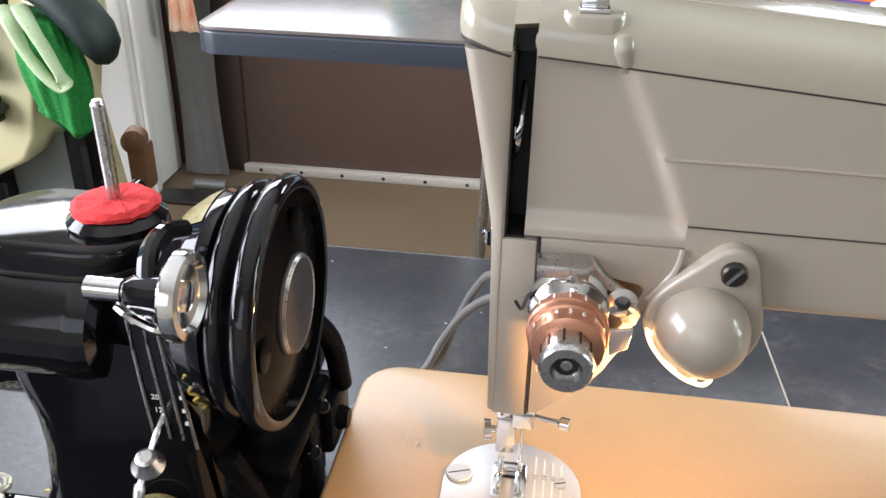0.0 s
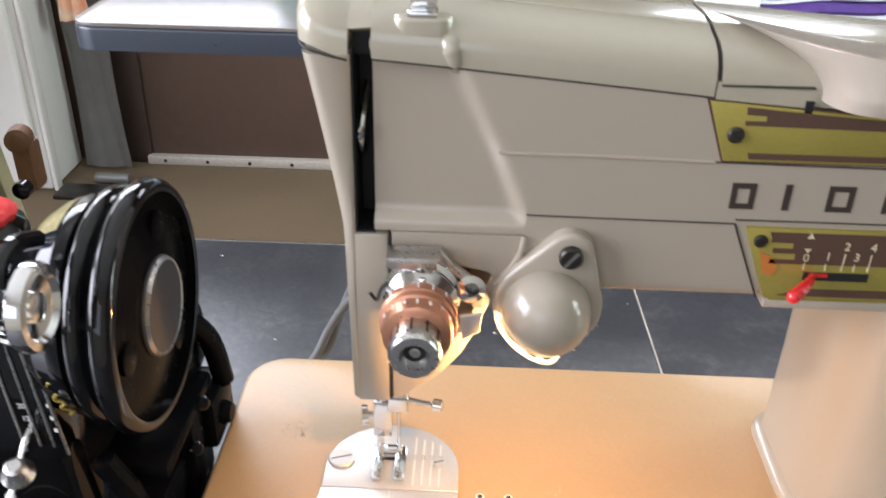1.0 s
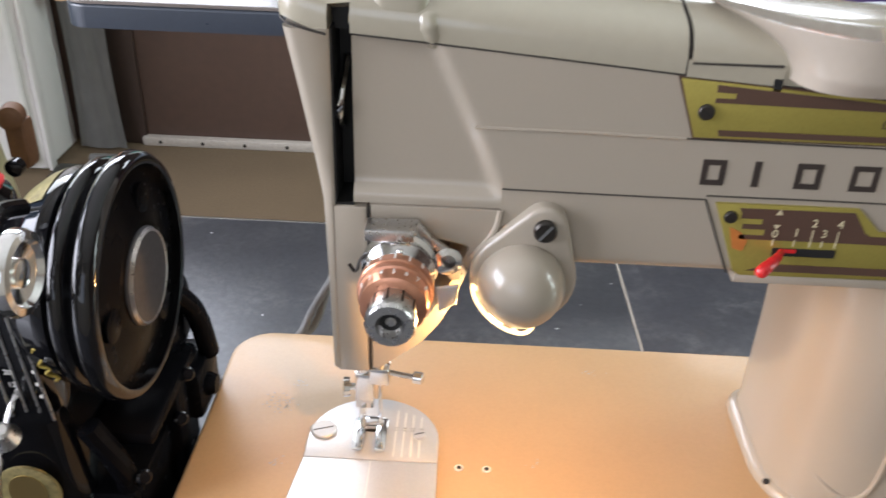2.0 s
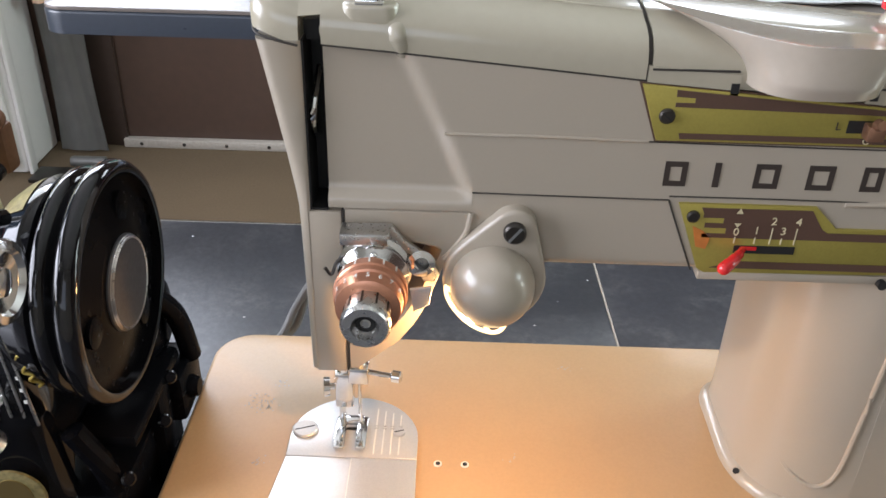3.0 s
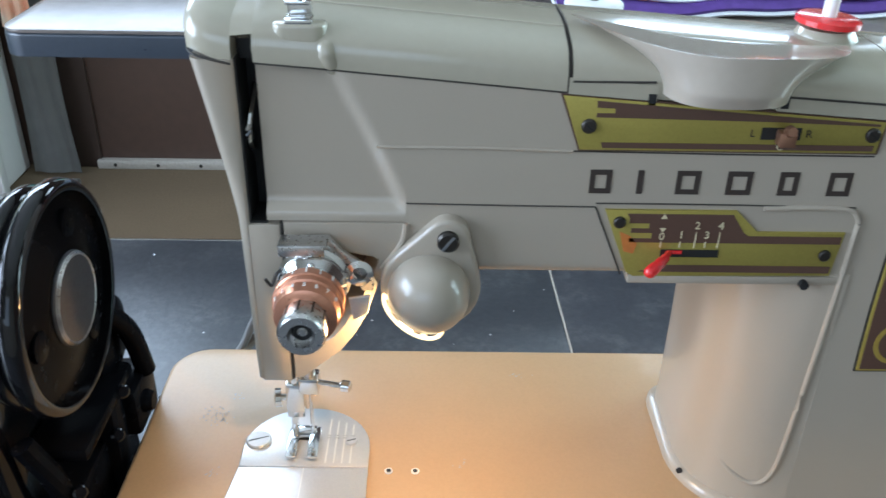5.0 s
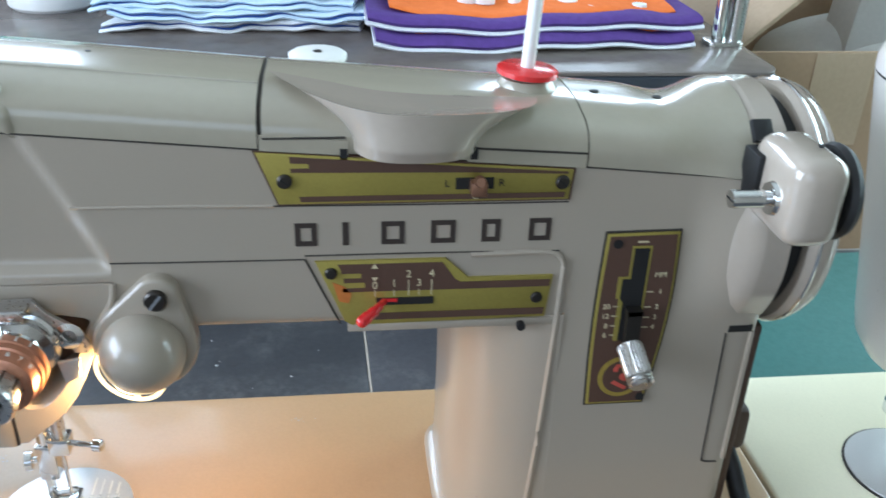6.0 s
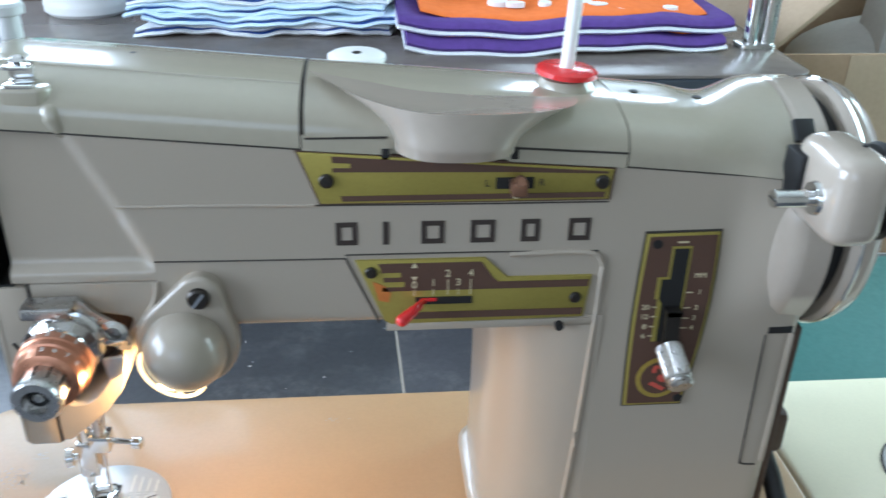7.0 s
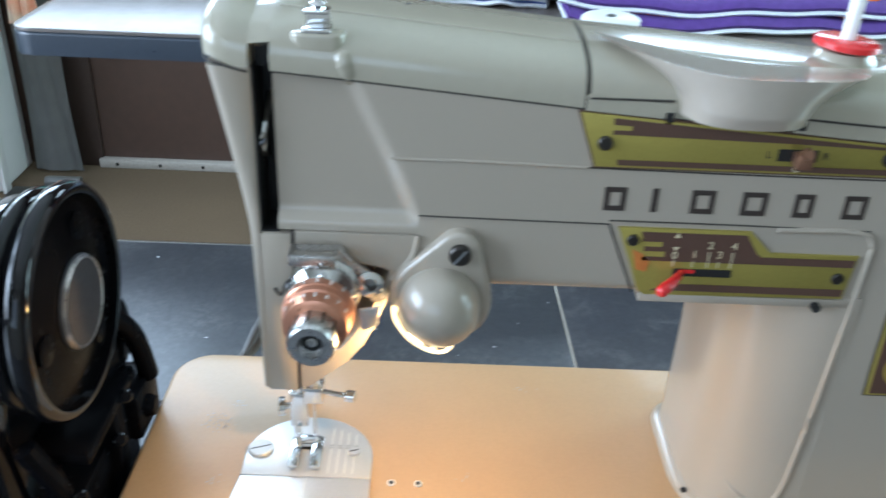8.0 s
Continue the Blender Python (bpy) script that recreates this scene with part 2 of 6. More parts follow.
def smooth_path(points, steps=6):
    pts = [Vector(p) for p in points]
    if len(pts) < 3:
        return pts
    out = []
    ext = [2 * pts[0] - pts[1]] + pts + [2 * pts[-1] - pts[-2]]
    for i in range(1, len(ext) - 2):
        a, b, c, d = ext[i - 1:i + 3]
        for k in range(steps):
            t = k / steps
            out.append(0.5 * ((2 * b) + (c - a) * t + (2 * a - 5 * b + 4 * c - d) * t * t + (3 * b - a - 3 * c + d) * t ** 3))
    out.append(pts[-1])
    return out


def tube(points, radius, seg=10, steps=6, flat=1.0):
    pts = smooth_path(points, steps)
    rows = []
    up = Vector((0, 0, 1))
    for i, p in enumerate(pts):
        d = (pts[min(i + 1, len(pts) - 1)] - pts[max(i - 1, 0)]).normalized()
        side = d.cross(up)
        if side.length < 0.05:
            side = d.cross(Vector((0, 1, 0)))
        side.normalize()
        over = side.cross(d)
        r = radius[min(i * len(radius) // len(pts), len(radius) - 1)] if isinstance(radius, (list, tuple)) else radius
        rows.append([p + side * r * math.cos(2 * math.pi * k / seg) + over * r * flat * math.sin(2 * math.pi * k / seg) for k in range(seg)])
    return loft(rows)


def prism(poly, y0, y1, bevel=0.0, seg=2):
    """A polygon in (x, z) given depth from y0 to y1."""
    bm = bmesh.new()
    a = [bm.verts.new((x, y0, z)) for x, z in poly]
    b = [bm.verts.new((x, y1, z)) for x, z in poly]
    n = len(poly)
    f0 = bm.faces.new(a)
    bm.faces.new(b[::-1])
    for i in range(n):
        bm.faces.new((a[(i + 1) % n], a[i], b[i], b[(i + 1) % n]))
    bmesh.ops.recalc_face_normals(bm, faces=bm.faces[:])
    if bevel:
        bmesh.ops.bevel(bm, geom=list(f0.edges), offset=bevel, segments=seg, affect="EDGES", profile=0.5)
    return bm


def slab(poly, z0, z1, bevel=0.0, seg=2):
    """A polygon in (x, y) given height from z0 to z1, its top edge rounded."""
    bm = bmesh.new()
    a = [bm.verts.new((x, y, z1)) for x, y in poly]
    b = [bm.verts.new((x, y, z0)) for x, y in poly]
    n = len(poly)
    f0 = bm.faces.new(a)
    bm.faces.new(b[::-1])
    for i in range(n):
        bm.faces.new((a[(i + 1) % n], a[i], b[i], b[(i + 1) % n]))
    bmesh.ops.recalc_face_normals(bm, faces=bm.faces[:])
    if bevel:
        bmesh.ops.bevel(bm, geom=list(f0.edges), offset=bevel, segments=seg, affect="EDGES", profile=0.5)
    return bm


def rounded(x0, x1, y0, y1, r, seg=6):
    out = []
    for cx, cy, a0 in ((x1 - r, y1 - r, 0), (x0 + r, y1 - r, 90), (x0 + r, y0 + r, 180), (x1 - r, y0 + r, 270)):
        for k in range(seg + 1):
            a = radians(a0 + 90 * k / seg)
            out.append((cx + r * math.cos(a), cy + r * math.sin(a)))
    return out


def ellipse(cx, cy, rx, ry, seg=40):
    return [(cx + rx * math.cos(2 * math.pi * k / seg), cy + ry * math.sin(2 * math.pi * k / seg)) for k in range(seg)]


def ball(centre, radius, seg=32, rings=20, squash=(1, 1, 1)):
    bm = bmesh.new()
    bmesh.ops.create_uvsphere(bm, u_segments=seg, v_segments=rings, radius=radius)
    for v in bm.verts:
        v.co = Vector((v.co.x * squash[0], v.co.y * squash[1], v.co.z * squash[2])) + Vector(centre)
    return bm


def join(*parts):
    out = bmesh.new()
    for bm in parts:
        me = bpy.data.meshes.new("join")
        bm.to_mesh(me)
        out.from_mesh(me)
        bpy.data.meshes.remove(me)
        bm.free()
    return out


def turned(bm, m):
    bmesh.ops.transform(bm, matrix=m, verts=bm.verts[:])
    return bm


def lerp(table, x):
    if x <= table[0][0]:
        return table[0][1]
    for (a, va), (b, vb) in zip(table, table[1:]):
        if x <= b:
            return va + (vb - va) * (x - a) / (b - a)
    return table[-1][1]


def ease(a, b, x):
    t = min(1, max(0, (x - a) / (b - a)))
    return t * t * (3 - 2 * t)


def thing(name, base, label, category, group="", kind=""):
    ob = new(name)
    ob.location = Vector(base) * U
    ob.empty_display_size = 0.02
    return tagged(ob, label, category, group, kind)


def finish(name, bm, mat, origin, sharp=35):
    bmesh.ops.transform(bm, matrix=Matrix.Scale(U, 4) @ Matrix.Translation(-Vector(origin)), verts=bm.verts[:])
    me = bpy.data.meshes.new(name)
    bm.to_mesh(me)
    bm.free()
    me.materials.append(mat)
    size = sorted(max(v.co[k] for v in me.vertices) - min(v.co[k] for v in me.vertices) for k in range(3))
    for p in me.polygons:
        p.use_smooth = len(p.vertices) < 7 and p.area < 0.3 * size[1] * size[2]
    me.set_sharp_from_angle(angle=radians(sharp))
    return me


def part(name, bm, mat, parent, label="", sharp=35):
    """One mesh under a thing or under a part; bm is drawn in the plan's own places."""
    root = parent
    while root.parent:
        root = root.parent
    ob = new(name, finish(name, bm, mat, root.location / U, sharp))
    ob.parent = parent
    if label:
        tagged(ob, label)
    return ob


def whole(name, bm, mat, base, label, category, group="", kind="", sharp=35):
    """A thing that is one mesh."""
    ob = new(name, finish(name, bm, mat, base, sharp))
    ob.location = Vector(base) * U
    return tagged(ob, label, category, group, kind)


def lettering(text, size, place, mat, parent, name="numeral", turn=None):
    """Raised characters standing upright on a face that looks to -y."""
    cu = bpy.data.curves.new(name, "FONT")
    cu.body, cu.size, cu.align_x, cu.align_y, cu.extrude = text, size, "CENTER", "CENTER", 0.0001
    tmp = bpy.data.objects.new(name, cu)
    me = bpy.data.meshes.new_from_object(tmp)
    bpy.data.objects.remove(tmp)
    bpy.data.curves.remove(cu)
    bm = bmesh.new()
    bm.from_mesh(me)
    bpy.data.meshes.remove(me)
    m = Matrix.Translation(place) @ (turn or Matrix.Identity(4)) @ pose(0, 0, 0, 90, 0, 0)
    return part(name, turned(bm, m), mat, parent)


# ---- the room ----
FLOOR, TABLE, COUNTER = -0.81, -0.033, 0.105
whole("floor", box(-1.75, 1.95, -1.9, 2.25, FLOOR - 0.05, FLOOR), CARPET, (0, 0, FLOOR), "tan worn carpet floor", "floor", kind="structure")
whole("ceiling", box(-1.75, 1.95, -1.9, 2.25, 1.75, 1.80), PAINT, (0, 0, 1.75), "white plain ceiling", "ceiling", kind="structure")


def wall_with_window(name, along, at, thick, u0, u1, w0, w1, wz0, wz1, mat, label):
    """A wall along x or y with one opening through it."""
    def piece(a, b, c, d):
        return box(a, b, at, at + thick, c, d) if along == "x" else box(at, at + thick, a, b, c, d)
    bm = join(piece(u0, u1, FLOOR, wz0), piece(u0, u1, wz1, 1.75), piece(u0, w0, wz0, wz1), piece(w1, u1, wz0, wz1))
    return whole(name, bm, mat, (0, 0, FLOOR), label, "wall", kind="structure")


north = [(-1.75, 1.95, FLOOR, 0.70), (-1.75, -1.6, 0.70, 1.75), (-0.45, 0.65, 0.70, 1.75), (1.25, 1.95, 0.70, 1.75),
         (-1.6, -0.45, 0.70, 0.85), (-1.6, -0.45, 1.45, 1.75), (0.65, 1.25, 1.12, 1.75)]
whole("wall_north", join(*[box(a, b, 2.13, 2.23, c, d) for a, b, c, d in north]), PANEL, (0, 0, FLOOR), "brown wood-panelled wall with two windows high up", "wall", kind="structure")
wall_with_window("wall_west", "y", -1.85, 0.10, -1.9, 2.25, -1.1, 2.05, 0.1, 1.45, WALL, "pale painted wall with a long window")
wall_with_window("wall_east", "y", 1.95, 0.10, -1.9, 2.25, -0.3, 1.2, 0.1, 1.1, PANEL, "brown panelled wall with a window onto greenery")
wall_with_window("wall_south", "x", -2.0, 0.10, -1.75, 1.95, -1.3, 0.2, 0.4, 1.3, WALL, "pale painted wall with a bright window")
# daylight on the unseen shrubs is put in as emission; the sheet itself glows
GREENERY = material("self-glowing greenery", (0.10, 0.24, 0.06), 0.9, grain=0.8, scale=3, dark=(0.5, 0.6, 0.5), emit=(0.35, 0.62, 0.34), power=1.2)
whole("backdrop", box(2.9, 2.92, -2.0, 3.0, -0.8, 1.8), GREENERY, (2.9, 0, -0.8), "green shrub backdrop outside the window, daylight put in as its own glow", "greenery", kind="structure")
# panel trims and the strip along the floor
for x0, x1 in ((-1.06, -0.945), (0.42, 0.45)):
    whole("trim", box(x0, x1, 2.115, 2.13, FLOOR, 0.55, 0.003), PANEL_TRIM, (x0, 2.12, FLOOR), "dark brown wooden panel trim", "trim", kind="structure")
base = whole("baseboard", box(-0.955, 1.9, 2.10, 2.129, FLOOR, FLOOR + 0.028, 0.004), STRIP, (0, 2.11, FLOOR), "scuffed white strip at the foot of the wall", "baseboard", kind="structure")
for k in range(8):
    part("nail", lathe([(0.006, 0), (0.004, 0.003)], (-0.9 + 0.13 * k, 2.10, FLOOR + 0.014), (0, -1, 0), 8), DARK_STEEL, base)

# ---- white cabinet, plastic sheet and curtain by the back wall ----
cab = thing("white_cabinet", (-1.4, 1.9, FLOOR), "tall white painted cabinet standing on the carpet", "cabinet")
part("body", box(-1.74, -1.160, 1.90, 2.11, FLOOR, 0.75, 0.012, 3), PAINT, cab)
part("door", box(-1.73, -1.175, 1.868, 1.897, FLOOR + 0.03, 0.74, 0.012, 3), PAINT, cab)
part("side_stile", box(-1.158, -1.146, 1.895, 1.93, FLOOR, 0.75, 0.004), PAINT, cab)


def hanging(x0, x1, y, z0, z1, depth, folds, seed):
    rnd = random.Random(seed)
    ph = rnd.random() * 6
    rows = []
    for k in range(19):
        v = k / 18
        z = z0 + (z1 - z0) * v
        row = []
        for i in range(41):
            u = i / 40
            w = depth * (math.sin(u * folds * 6.28 + ph + v * 1.5) + 0.4 * math.sin(u * folds * 15 + v * 4))
            row.append((x0 + (x1 - x0) * u + 0.012 * math.sin(v * 7 + u * 3) * (1 - v), y + w, z))
        rows.append(row)
    front = loft(rows, closed=False)
    geom = bmesh.ops.solidify(front, geom=front.faces[:], thickness=0.003)
    return front


whole("plastic_sheet", hanging(-1.125, -0.985, 2.05, FLOOR + 0.012, 0.5, 0.0045, 1.3, 3), PLASTIC_SHEET, (-1.05, 2.05, FLOOR), "grey dusty plastic sheet hanging to the carpet", "plastic sheet", sharp=60)
whole("curtain", hanging(-1.085, -1.000, 1.985, -0.34, 0.5, 0.008, 2, 5), FLORAL, (-1.04, 1.98, -0.34), "floral orange and cream cotton curtain", "curtain", sharp=60)
whole("pipe_end", lathe([(0.014, 0), (0.016, 0.01), (0.016, 0.10), (0.011, 0.102)], (-1.06, 1.96, FLOOR + 0.016), (1, 0, 0), 16), PLASTIC_SHEET, (-0.98, 1.96, FLOOR), "short grey pipe end lying on the carpet", "pipe")
whole("floor_mat", box(-1.14, -0.98, 1.84, 1.93, FLOOR, FLOOR + 0.012, 0.004), DARK_STEEL, (-1.06, 1.88, FLOOR), "small dark mat on the carpet", "mat")

# ---- work tables in front ----


def joint_x(y):
    """The joint between the two tables runs slightly askew."""
    return 0.1662 - 0.029 * y


def work_table(x0, x1, y0, y1, label):
    corners = [(joint_x(y) + side if abs(x - 0.16) < 0.05 else x, y) for x, y, side in ((x0, y0, 0.0008), (x1, y0, -0.0008), (x1, y1, -0.0008), (x0, y1, 0.0008))]
    t = thing("work_table", ((x0 + x1) / 2, (y0 + y1) / 2, FLOOR), label, "table", "work tables")
    part("tabletop", slab(corners, TABLE - 0.03, TABLE, 0.0012), SLATE, t)
    part("edging", box(x0 + 0.002, x1 - 0.002, y1 + 0.0005, y1 + 0.004, TABLE - 0.03, TABLE - 0.001, 0.001), STEEL, t)
    for x in (x0 + 0.04, x1 - 0.04):
        for y in (y0 + 0.04, y1 - 0.04):
            part("leg", box(x - 0.018, x + 0.018, y - 0.018, y + 0.018, FLOOR, TABLE - 0.03, 0.003), DARK_STEEL, t)
    return t


work_table(-0.95, 0.1590, -0.50, 0.277, "dark slate laminate work table with worn speckles")
work_table(0.1606, 1.25, -0.50, 0.305, "second dark slate laminate work table butted beside the first")
whole("joint_strip", slab([(joint_x(-0.50) - 0.0007, -0.50), (joint_x(-0.50) + 0.0007, -0.50), (joint_x(0.276) + 0.0007, 0.276), (joint_x(0.276) - 0.0007, 0.276)], TABLE - 0.02, TABLE - 0.0004), STRIP, (0.16, -0.1, TABLE - 0.02), "pale strip in the joint between two tables", "strip", kind="structure")
whole("cutting_mat", slab(rounded(0.352, 1.15, 0.03, 0.296, 0.01), TABLE, TABLE + 0.002, 0.0006), MAT_GREEN, (0.7, 0.2, TABLE), "teal green cutting mat lying on the work table", "cutting mat")

# flecks of plaster and lint on the table
rnd = random.Random(4)
bm = bmesh.new()
for k in range(46):
    x, y = rnd.uniform(-0.4, 0.34), rnd.uniform(0.10, 0.27)
    r = rnd.choice((0.0003, 0.0003, 0.0004, 0.0006))
    a = rnd.random() * 3
    vs = [bm.verts.new((x + r * (1 + rnd.random() * 2) * math.cos(a + j * 1.57), y + r * math.sin(a + j * 1.57), TABLE + 0.0006)) for j in range(4)]
    bm.faces.new(vs)
    top = bm.verts.new((x, y, TABLE + 0.0011))
    for j in range(4):
        bm.faces.new((vs[j], vs[(j + 1) % 4], top))
whole("lint_specks", bm, BATTING, (0, 0.15, TABLE), "pale lint specks scattered on the table", "lint", kind="stuff")

# ---- counter behind, with mats, canister, pole ----
ct = thing("counter_table", (0.12, 0.55, FLOOR), "brown-grey laminate counter table with a dark blue-grey edge", "table")
outline = rounded(-0.314, 0.56, 0.40, 0.705, 0.022, 8)
part("tabletop", slab(outline, COUNTER - 0.003, COUNTER, 0.001), COUNTER_TOP, ct, "worn brown-grey laminate top")
part("edge_band", slab(rounded(-0.3145, 0.5605, 0.3995, 0.7055, 0.0225, 8), COUNTER - 0.024, COUNTER - 0.0032, 0.003, 3), COUNTER_EDGE, ct, "dark blue-grey rounded edging")
for x in (0.10, 0.50):
    part("leg", box(x - 0.02, x + 0.02, 0.60, 0.64, FLOOR, COUNTER - 0.024, 0.004), DARK_STEEL, ct)
    part("foot", box(x - 0.03, x + 0.03, 0.46, 0.70, FLOOR, FLOOR + 0.02, 0.004), DARK_STEEL, ct)


def folded_mat(x0, x1, y0, y1, z, h, seed, cloth, edge, name, label, category, group, spill=0.012):
    """A folded quilted mat: two soft plies with a printed face between them."""
    r = random.Random(seed)
    t = thing(name, ((x0 + x1) / 2, (y0 + y1) / 2, z), label, category, group)

    def ply(za, zb, grow, mat, pname, ph):
        nx, ny = 44, 6
        def shape(u, v, up):
            ex = x0 - grow + (x1 - x0 + 2 * grow) * u
            ey = y0 - grow + (y1 - y0 + 2 * grow) * v
            wav = 0.0035 * math.sin(u * 11 + ph) + 0.0022 * math.sin(u * 27 + ph * 2) + 0.0015 * math.sin(u * 49 + ph)
            curl = 0.010 * (abs(2 * u - 1) ** 4) * math.sin(ph)
            ey += 0.004 * math.sin(u * 17 + ph * 3) * (1 - v)
            ex += 0.005 * math.sin(v * 9 + ph)
            zz = zb if up else za
            return Vector((ex, ey, zz + wav * 0.45 + max(0, curl) * 0.5))
        rows = []
        for i in range(nx + 1):
            u = i / nx
            loop = [shape(u, j / ny, False) for j in range(ny + 1)]
            mid1, mid0 = shape(u, 1, False), shape(u, 0, False)
            top = [shape(u, j / ny, True) for j in range(ny, -1, -1)]
            half = (zb - za) / 2
            loop.append(Vector((mid1.x, mid1.y + half, (loop[-1].z + top[0].z) / 2)))
            back = Vector((mid0.x, mid0.y - half * 1.2, (loop[0].z + top[-1].z) / 2))
            rows.append(loop + top + [back])
        part(pname, loft(rows), mat, t, sharp=70)

    a = r.random() * 6
    ply(z, z + h * 0.44, 0.002, edge, "lower_ply", a)
    ply(z + h * 0.45, z + h * 0.60, -0.002 + spill * 0.3 * r.random(), cloth, "printed_face", a)
    ply(z + h * 0.61, z + h, 0.0, edge, "upper_ply", a + 0.2)
    return t


rnd = random.Random(12)
for k in range(7):
    dx, dy = rnd.uniform(-0.008, 0.008), rnd.uniform(-0.006, 0.008)
    folded_mat(-0.080 + dx, 0.172 + dx, 0.540 + dy, 0.69 + dy, COUNTER + 0.0105 * k + 0.001, 0.0100, 20 + k, NAVY, BLUE_BATTING if k % 3 else BATTING,
               "folded_mat", "folded pale blue quilted mat with navy print, stacked", "quilted mat", "blue mats in the stack")


def place_mat(x0, x1, y0, y1, z, h, seed, cloth, label):
    r = random.Random(seed)
    t = thing("quilted_place_mat", ((x0 + x1) / 2, (y0 + y1) / 2, z), label, "quilted mat", "orange and purple mats")
    ph = r.random() * 6

    def sheet(za, zb, g, mat, pname, y_front, rise=0.0):
        rows = []
        for i in range(45):
            u = i / 44
            x = x0 - g + (x1 - x0 + 2 * g) * u
            w = 0.003 * math.sin(u * 8 + ph) + 0.0012 * math.sin(u * 23 + ph) + 0.03 * max(0, u - 0.82) ** 1.2 + 0.02 * max(0, 0.08 - u)
            yw = y_front + 0.006 * math.sin(u * 5 + ph)
            rows.append([Vector((x, yw - (zb - za) * 0.5, (za + zb) / 2 + w)), Vector((x, yw, za + w)), Vector((x, y1, za + w + rise)), Vector((x, y1, zb + w + rise)), Vector((x, yw + 0.012, zb + w + 0.0016)), Vector((x, yw, zb + w))])
        return part(pname, loft(rows), mat, t, sharp=70)

    sheet(z, z + h * 0.30, 0.002, BATTING, "batting", y0)
    sheet(z + h * 0.30, z + h * 0.85, 0.0, PURPLE, "border", y0 + 0.002)
    sheet(z + h * 0.86, z + h, -0.022, cloth, "printed_panel", y0 + 0.022, 0.012)
    for k in range(16):
        px, py = r.uniform(x0 + 0.05, x1 - 0.05), r.uniform(y0 + 0.035, y1 - 0.01)
        part("dot", slab(ellipse(px, py, r.uniform(0.006, 0.011), r.uniform(0.005, 0.009), 14), z + h + 0.0005, z + h + 0.0022 + 0.012 * (py - y0) / (y1 - y0)), BATTING, t)
    return t


rnd = random.Random(33)
for k, (xa, xb, yf) in enumerate(((0.183, 0.500, 0.472), (0.176, 0.512, 0.486), (0.210, 0.50, 0.585), (0.240, 0.49, 0.600))):
    place_mat(xa, xb, yf, 0.70, COUNTER + 0.0145 * k + 0.001 + (0.010 if k > 1 else 0), 0.0135, 40 + k, ORANGE, "quilted mat of orange print with purple border, white batting edge")

can = thing("wipes_canister", (-0.160, 0.655, COUNTER), "white plastic canister with a teal and white label on the counter", "canister")
body = part("body", lathe([(0.041, 0), (0.045, 0.004), (0.0455, 0.012), (0.0445, 0.016), (0.0445, 0.19), (0.040, 0.2)], (-0.160, 0.655, COUNTER), seg=48), WHITE_PLASTIC, can)


def band(cx, cy, r, a0, a1, z0, z1, n=20, t=0.0006):
    pts = [(cx + r * math.cos(radians(a0 + (a1 - a0) * i / n)), cy + r * math.sin(radians(a0 + (a1 - a0) * i / n))) for i in range(n + 1)]
    pts += [(cx + (r + t) * math.cos(radians(a1 - (a1 - a0) * i / n)), cy + (r + t) * math.sin(radians(a1 - (a1 - a0) * i / n))) for i in range(n + 1)]
    return slab(pts, z0, z1)


part("label_panel", band(-0.160, 0.655, 0.0446, -178, -95, COUNTER + 0.022, COUNTER + 0.18), LABEL_TEAL, body, "teal printed label")
part("label_panel", band(-0.160, 0.655, 0.0446, -88, -5, COUNTER + 0.026, COUNTER + 0.18), LABEL_TEAL, body, "teal rim of the label")
part("label_panel", band(-0.160, 0.655, 0.0452, -84, -20, COUNTER + 0.031, COUNTER + 0.175), WHITE_PLASTIC, body, "white label field")
part("label_spot", band(-0.160, 0.655, 0.0452, -140, -125, COUNTER + 0.022, COUNTER + 0.045), LABEL_YELLOW, body, "yellow label spot")
for k in range(9):
    part("text_bar", band(-0.160, 0.655, 0.0459, -80, -30 - 8 * (k % 3), COUNTER + 0.036 + 0.006 * k, COUNTER + 0.038 + 0.006 * k, 10, 0.0003), GREY_PLASTIC, body)
part("lid", lathe([(0.0465, 0.2), (0.0465, 0.215), (0.03, 0.222)], (-0.160, 0.655, COUNTER), seg=40), WHITE_PLASTIC, can)

pole = thing("clothes_rack_pole", (0.548, 0.50, COUNTER), "shiny chrome pole standing on the counter", "pole")
part("pole", lathe([(0.0075, 0.0), (0.0075, 0.8)], (0.535, 0.50, COUNTER), seg=20), CHROME, pole)
part("pole", lathe([(0.0085, 0.0), (0.0085, 0.8)], (0.553, 0.503, COUNTER), seg=20), STEEL, pole)
part("foot", slab(rounded(0.522, 0.559, 0.488, 0.514, 0.006), COUNTER, COUNTER + 0.004, 0.001), STEEL, pole)

# ---- cartons ----
carton = thing("cardboard_carton", (0.80, 0.66, FLOOR), "tall open brown cardboard carton standing on the carpet", "carton")
T = 0.005
cx0, cx1, cy0, cy1, cz = 0.575, 1.05, 0.53, 0.86, 0.088
part("front_panel", box(cx0, cx1, cy0, cy0 + T, FLOOR, cz, 0.001), CARD, carton)
part("back_panel", box(cx0, cx1, cy1 - T, cy1, FLOOR, cz, 0.001), CARD, carton)
part("side_panel", box(cx0, cx0 + T, cy0 + T, cy1 - T, FLOOR, cz, 0.001), CARD, carton)
part("side_panel", box(cx1 - T, cx1, cy0 + T, cy1 - T, FLOOR, cz, 0.001), CARD, carton)
part("bottom", box(cx0 + T, cx1 - T, cy0 + T, cy1 - T, FLOOR, FLOOR + T), CARD, carton)
part("flap", turned(box(0, cx1 - cx0, 0, T, 0, 0.15, 0.001), pose(cx0, cy1 - T, cz, 18, 0, 0)), CARD, carton)
